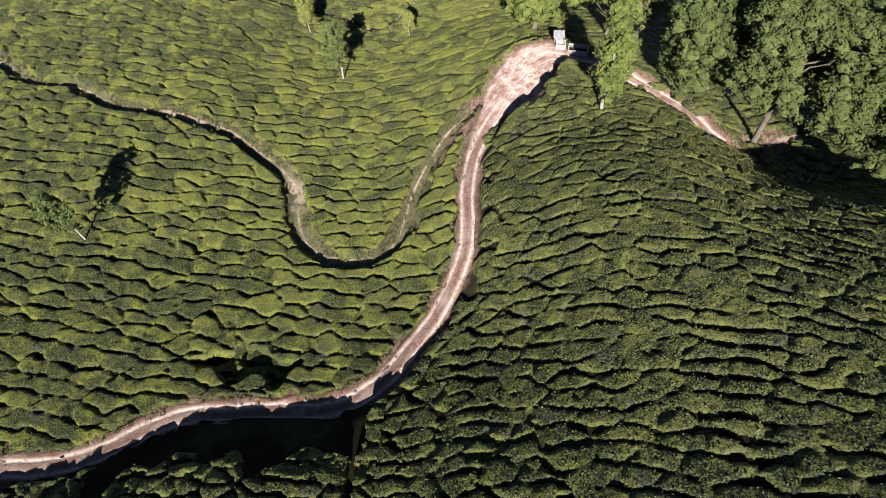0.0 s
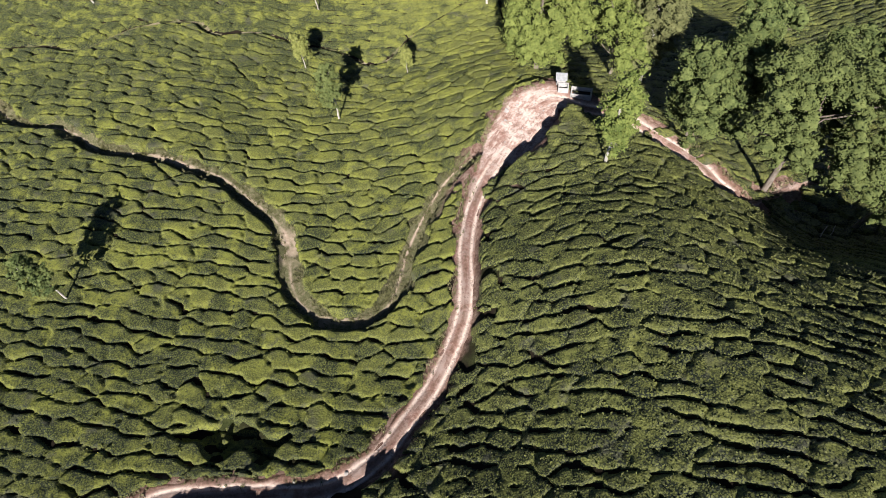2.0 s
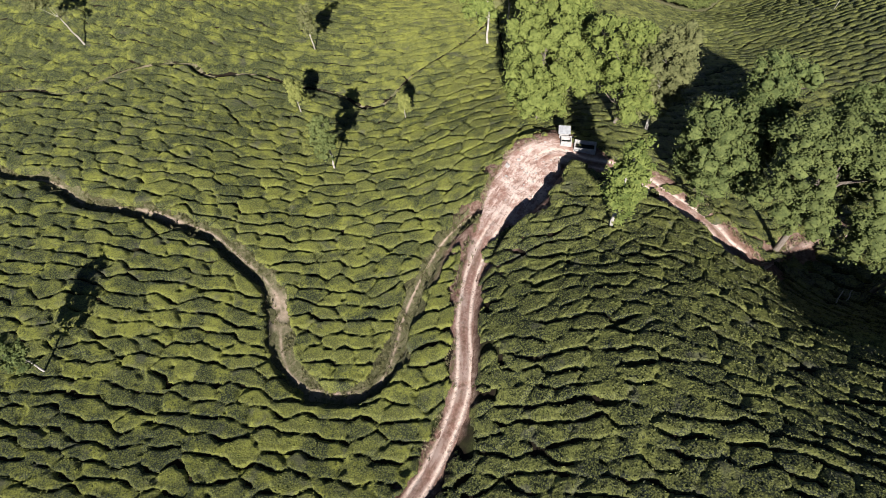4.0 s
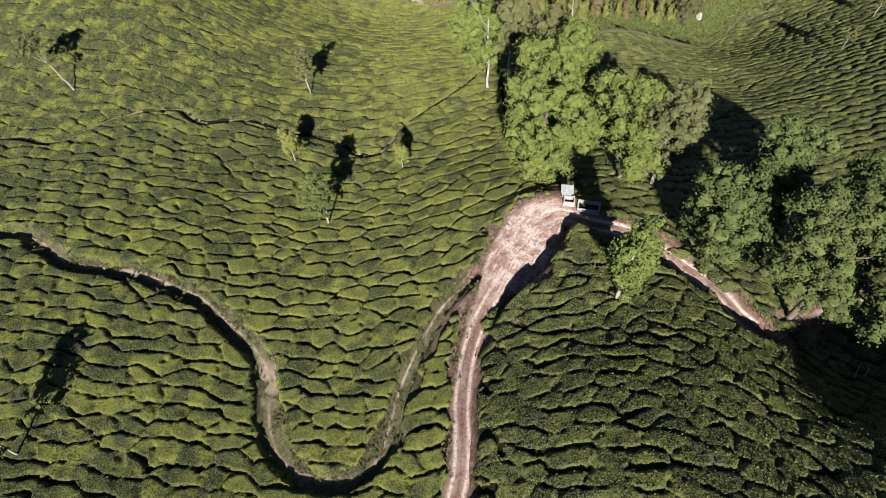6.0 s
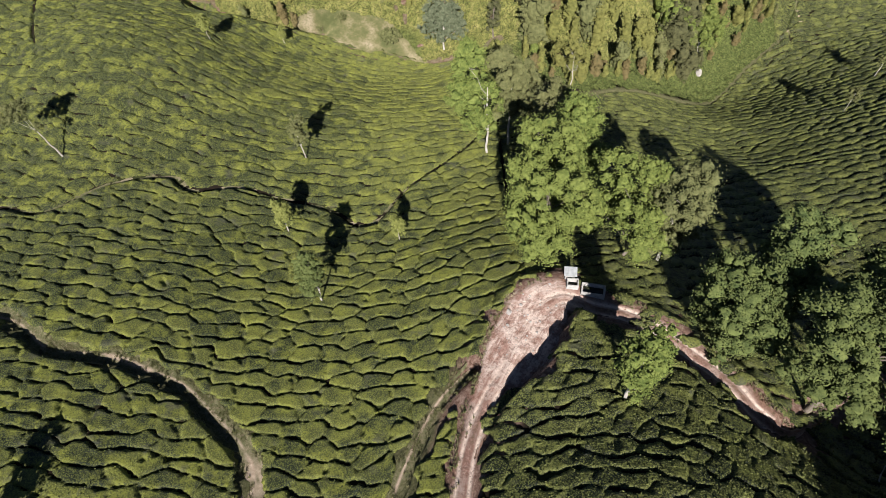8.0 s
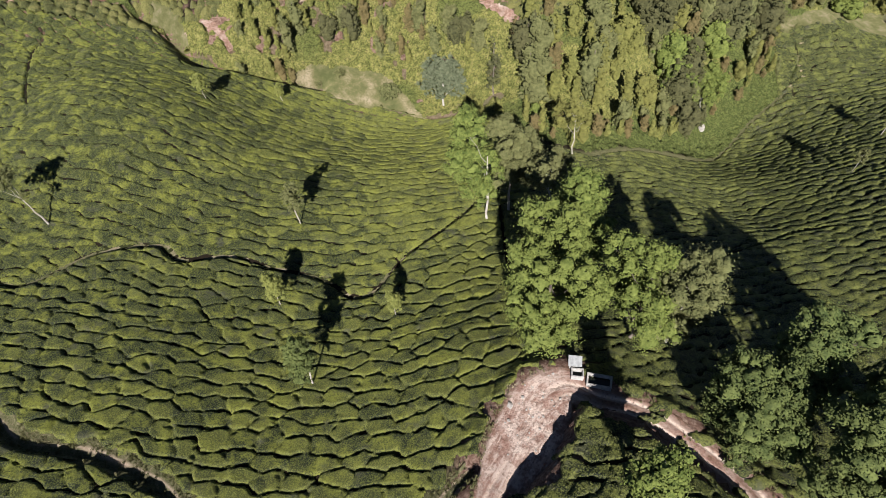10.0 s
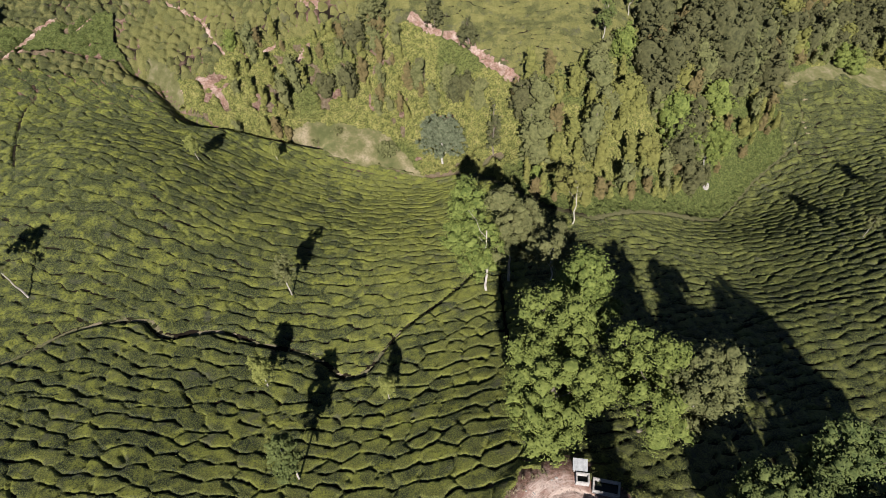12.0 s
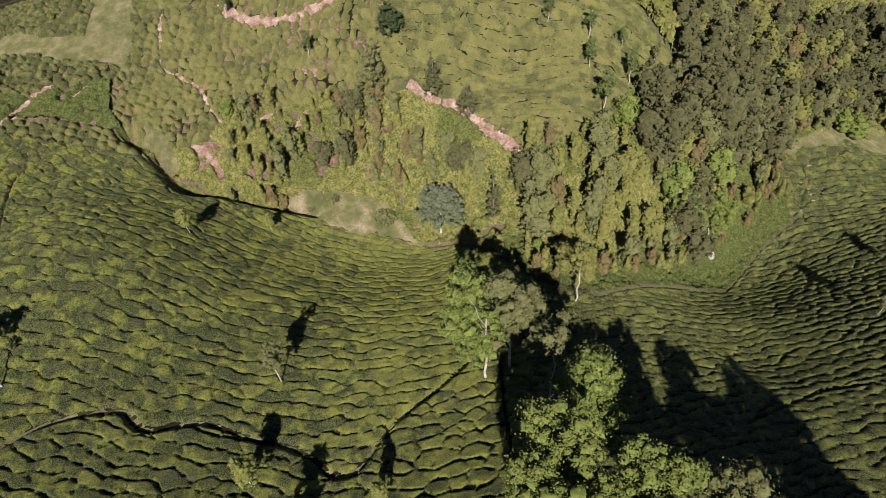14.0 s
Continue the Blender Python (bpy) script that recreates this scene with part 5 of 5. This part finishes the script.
def tank(name, x, y, turn_deg, w, d, h, wall, label, lift=0.0):
    """An open concrete tank: four walls, a floor and dark water."""
    root = new(name)
    for nm, b in (("side_wall", (-w / 2 + wall / 2, 0, h / 2 - 0.3, wall, d, h + 0.6)), ("side_wall", (w / 2 - wall / 2, 0, h / 2 - 0.3, wall, d, h + 0.6)),
                  ("end_wall", (0, -d / 2 + wall / 2, h / 2 - 0.303, w - 2 * wall - 0.004, wall, h + 0.6)), ("end_wall", (0, d / 2 - wall / 2, h / 2 - 0.303, w - 2 * wall - 0.004, wall, h + 0.6))):
        piece(nm, boxes([b]), CONCRETE, root)
    piece("floor_slab", boxes([(0, 0, -0.2, w - 2 * wall - 0.01, d - 2 * wall - 0.01, 0.2)]), CONCRETE, root)
    piece("water", boxes([(0, 0, 0.02, w - 2 * wall - 0.02, d - 2 * wall - 0.02, 0.1)]), DARK_WATER, root, "dark still water")
    root.matrix_basis = Matrix.Translation((x, y, stand(x, y) + lift)) @ Matrix.Rotation(radians(turn_deg), 4, "Z")
    return tagged(root, label, "water tank", "concrete tanks at the road bend")


tank("open_tank", 14.0, 76.0, -9, 3.2, 1.7, 0.75, 0.2, "open rectangular concrete tank with pale rims in tree shade", 0.1)
tank("small_tank", 11.25, 76.8, -4, 1.6, 1.25, 0.9, 0.17, "small open limewashed concrete tank beside a tin-roofed box", 0.15)
shed = new("pump_box")
piece("body", boxes([(0, 0, 0.35, 1.35, 1.0, 1.3)]), CONCRETE, shed)
bm = bmesh.new()
n = 22
rows = []
for i in range(n + 1):
    x = -0.88 + 1.76 * i / n
    z = 0.02 * math.sin(i * math.pi * 0.9)
    rows.append([bm.verts.new((x, yy, 1.28 + z + 0.16 * (yy + 0.7))) for yy in (-0.72, 0.72)] + [bm.verts.new((x, yy, 1.265 + z + 0.16 * (yy + 0.7))) for yy in (0.72, -0.72)])
for a, b in zip(rows, rows[1:]):
    for k in range(4):
        bm.faces.new((a[k], b[k], b[(k + 1) % 4], a[(k + 1) % 4]))
bm.faces.new(rows[0])
bm.faces.new(rows[-1][::-1])
bmesh.ops.recalc_face_normals(bm, faces=bm.faces)
piece("roof_sheet", bm, TIN, shed, "weathered corrugated tin sheet")
shed.matrix_basis = Matrix.Translation((11.0, 78.2, stand(11.0, 78.2) + 0.15)) @ Matrix.Rotation(radians(-4), 4, "Z")
tagged(shed, "small concrete pump box under a tin sheet", "pump box")


# ---- boulders and stones ----
def boulder(x, y, r, seed, label, flat=0.7, lift=0.2):
    rg = random.Random(seed)
    bm = bmesh.new()
    bmesh.ops.create_icosphere(bm, subdivisions=3 if r > 0.35 else 2, radius=1.0)
    off = Vector((seed * 3.1, seed * 1.7, 0))
    for v in bm.verts:
        k = 1 + 0.35 * noise.noise(v.co * 1.3 + off) + 0.14 * noise.noise(v.co * 3.1 + off)
        v.co = Vector((v.co.x * k * r, v.co.y * k * r * rg.uniform(0.8, 0.82), v.co.z * k * r * flat))
    me = bpy.data.meshes.new("boulder")
    bm.to_mesh(me)
    bm.free()
    me.polygons.foreach_set("use_smooth", [False] * len(me.polygons))
    me.materials.append(STONE)
    ob = new("boulder", me)
    ob.location = (x, y, stand(x, y) + r * lift)
    ob.rotation_euler = (0, 0, rg.uniform(0, 6.28))
    return tagged(ob, label, "boulder", "boulders")


boulder(58.2, 176.3, 1.05, 1, "large white boulder standing in green scrub", 1.1, 1.1)
boulder(2.6, 72.2, 0.42, 2, "pale boulder at the edge of the dirt road")
for k, (x, y, r) in enumerate([(2.4, 70.2, 0.28), (4.2, 73.4, 0.25), (8.2, 76.9, 0.22), (5.4, 70.8, 0.2), (-14.2, 18.0, 0.24), (-19.5, 16.9, 0.2)]):
    boulder(x, y, r, 10 + k, "small pale stone on the dirt road")

rub = random.Random(8)
for k in range(46):
    a, d = rub.uniform(0, 6.28), rub.random() ** 0.6
    x, y = 5.2 + 3.4 * d * math.cos(a) + rub.uniform(-0.8, 0.8), 70.6 + 6.2 * d * math.sin(a)
    x += 0.42 * (y - 70.6)
    boulder(x, y, rub.uniform(0.07, 0.17), 40 + k, "small pale stone of the rubble at the road bend", 0.7, 0.3)

# rounded bushes in the valley clearing
def round_bush(x, y, r, seed):
    rg = np.random.default_rng(seed)
    root = new("round_bush")
    v, f = limbs(sum([bent((0, 0, -0.2), (math.cos(a) * r * 0.5, math.sin(a) * r * 0.5, r * 0.6), 0.06, 0.02, rg, 2) for a in (0.3, 2.2, 4.4)], []))
    part("stems", v, f, BARK_DARK, root)
    v, f = crown(rg, [(0, 0, r * 0.35, r, r * 0.62)], 0.25, 2.0, 10, 0.5)
    part("crown", v, f, LEAF_OLIVE, root, True)
    root.location = (x, y, stand(x, y))
    tagged(root, "rounded olive bush in the dry clearing", "bush", "bushes in the clearing")


round_bush(-40.5, 174.5, 1.5, 301)
round_bush(-27.5, 172.5, 2.6, 302)
round_bush(-46.5, 172.8, 0.9, 303)


# dead pale stems lying under the great tree
def dead_stem(x, y, ang, length, seed):
    rg = np.random.default_rng(seed)
    z0 = stand(x, y)
    x1, y1 = x + math.cos(ang) * length, y + math.sin(ang) * length
    z1 = stand(x1, y1)
    v, f = limbs(bent((0, 0, 0.2), (x1 - x, y1 - y, z1 - z0 + 1.3), 0.11, 0.05, rg, 4, 0.02))
    ob = part("dead_stem", v, f, BARK, None, True)
    ob.location = (x, y, z0)
    tagged(ob, "bleached dead stem leaning among the bushes", "dead wood", "dead stems")


dead_stem(45.6, 53.0, 0.9, 2.6, 401)
dead_stem(47.0, 53.2, 0.95, 2.4, 402)
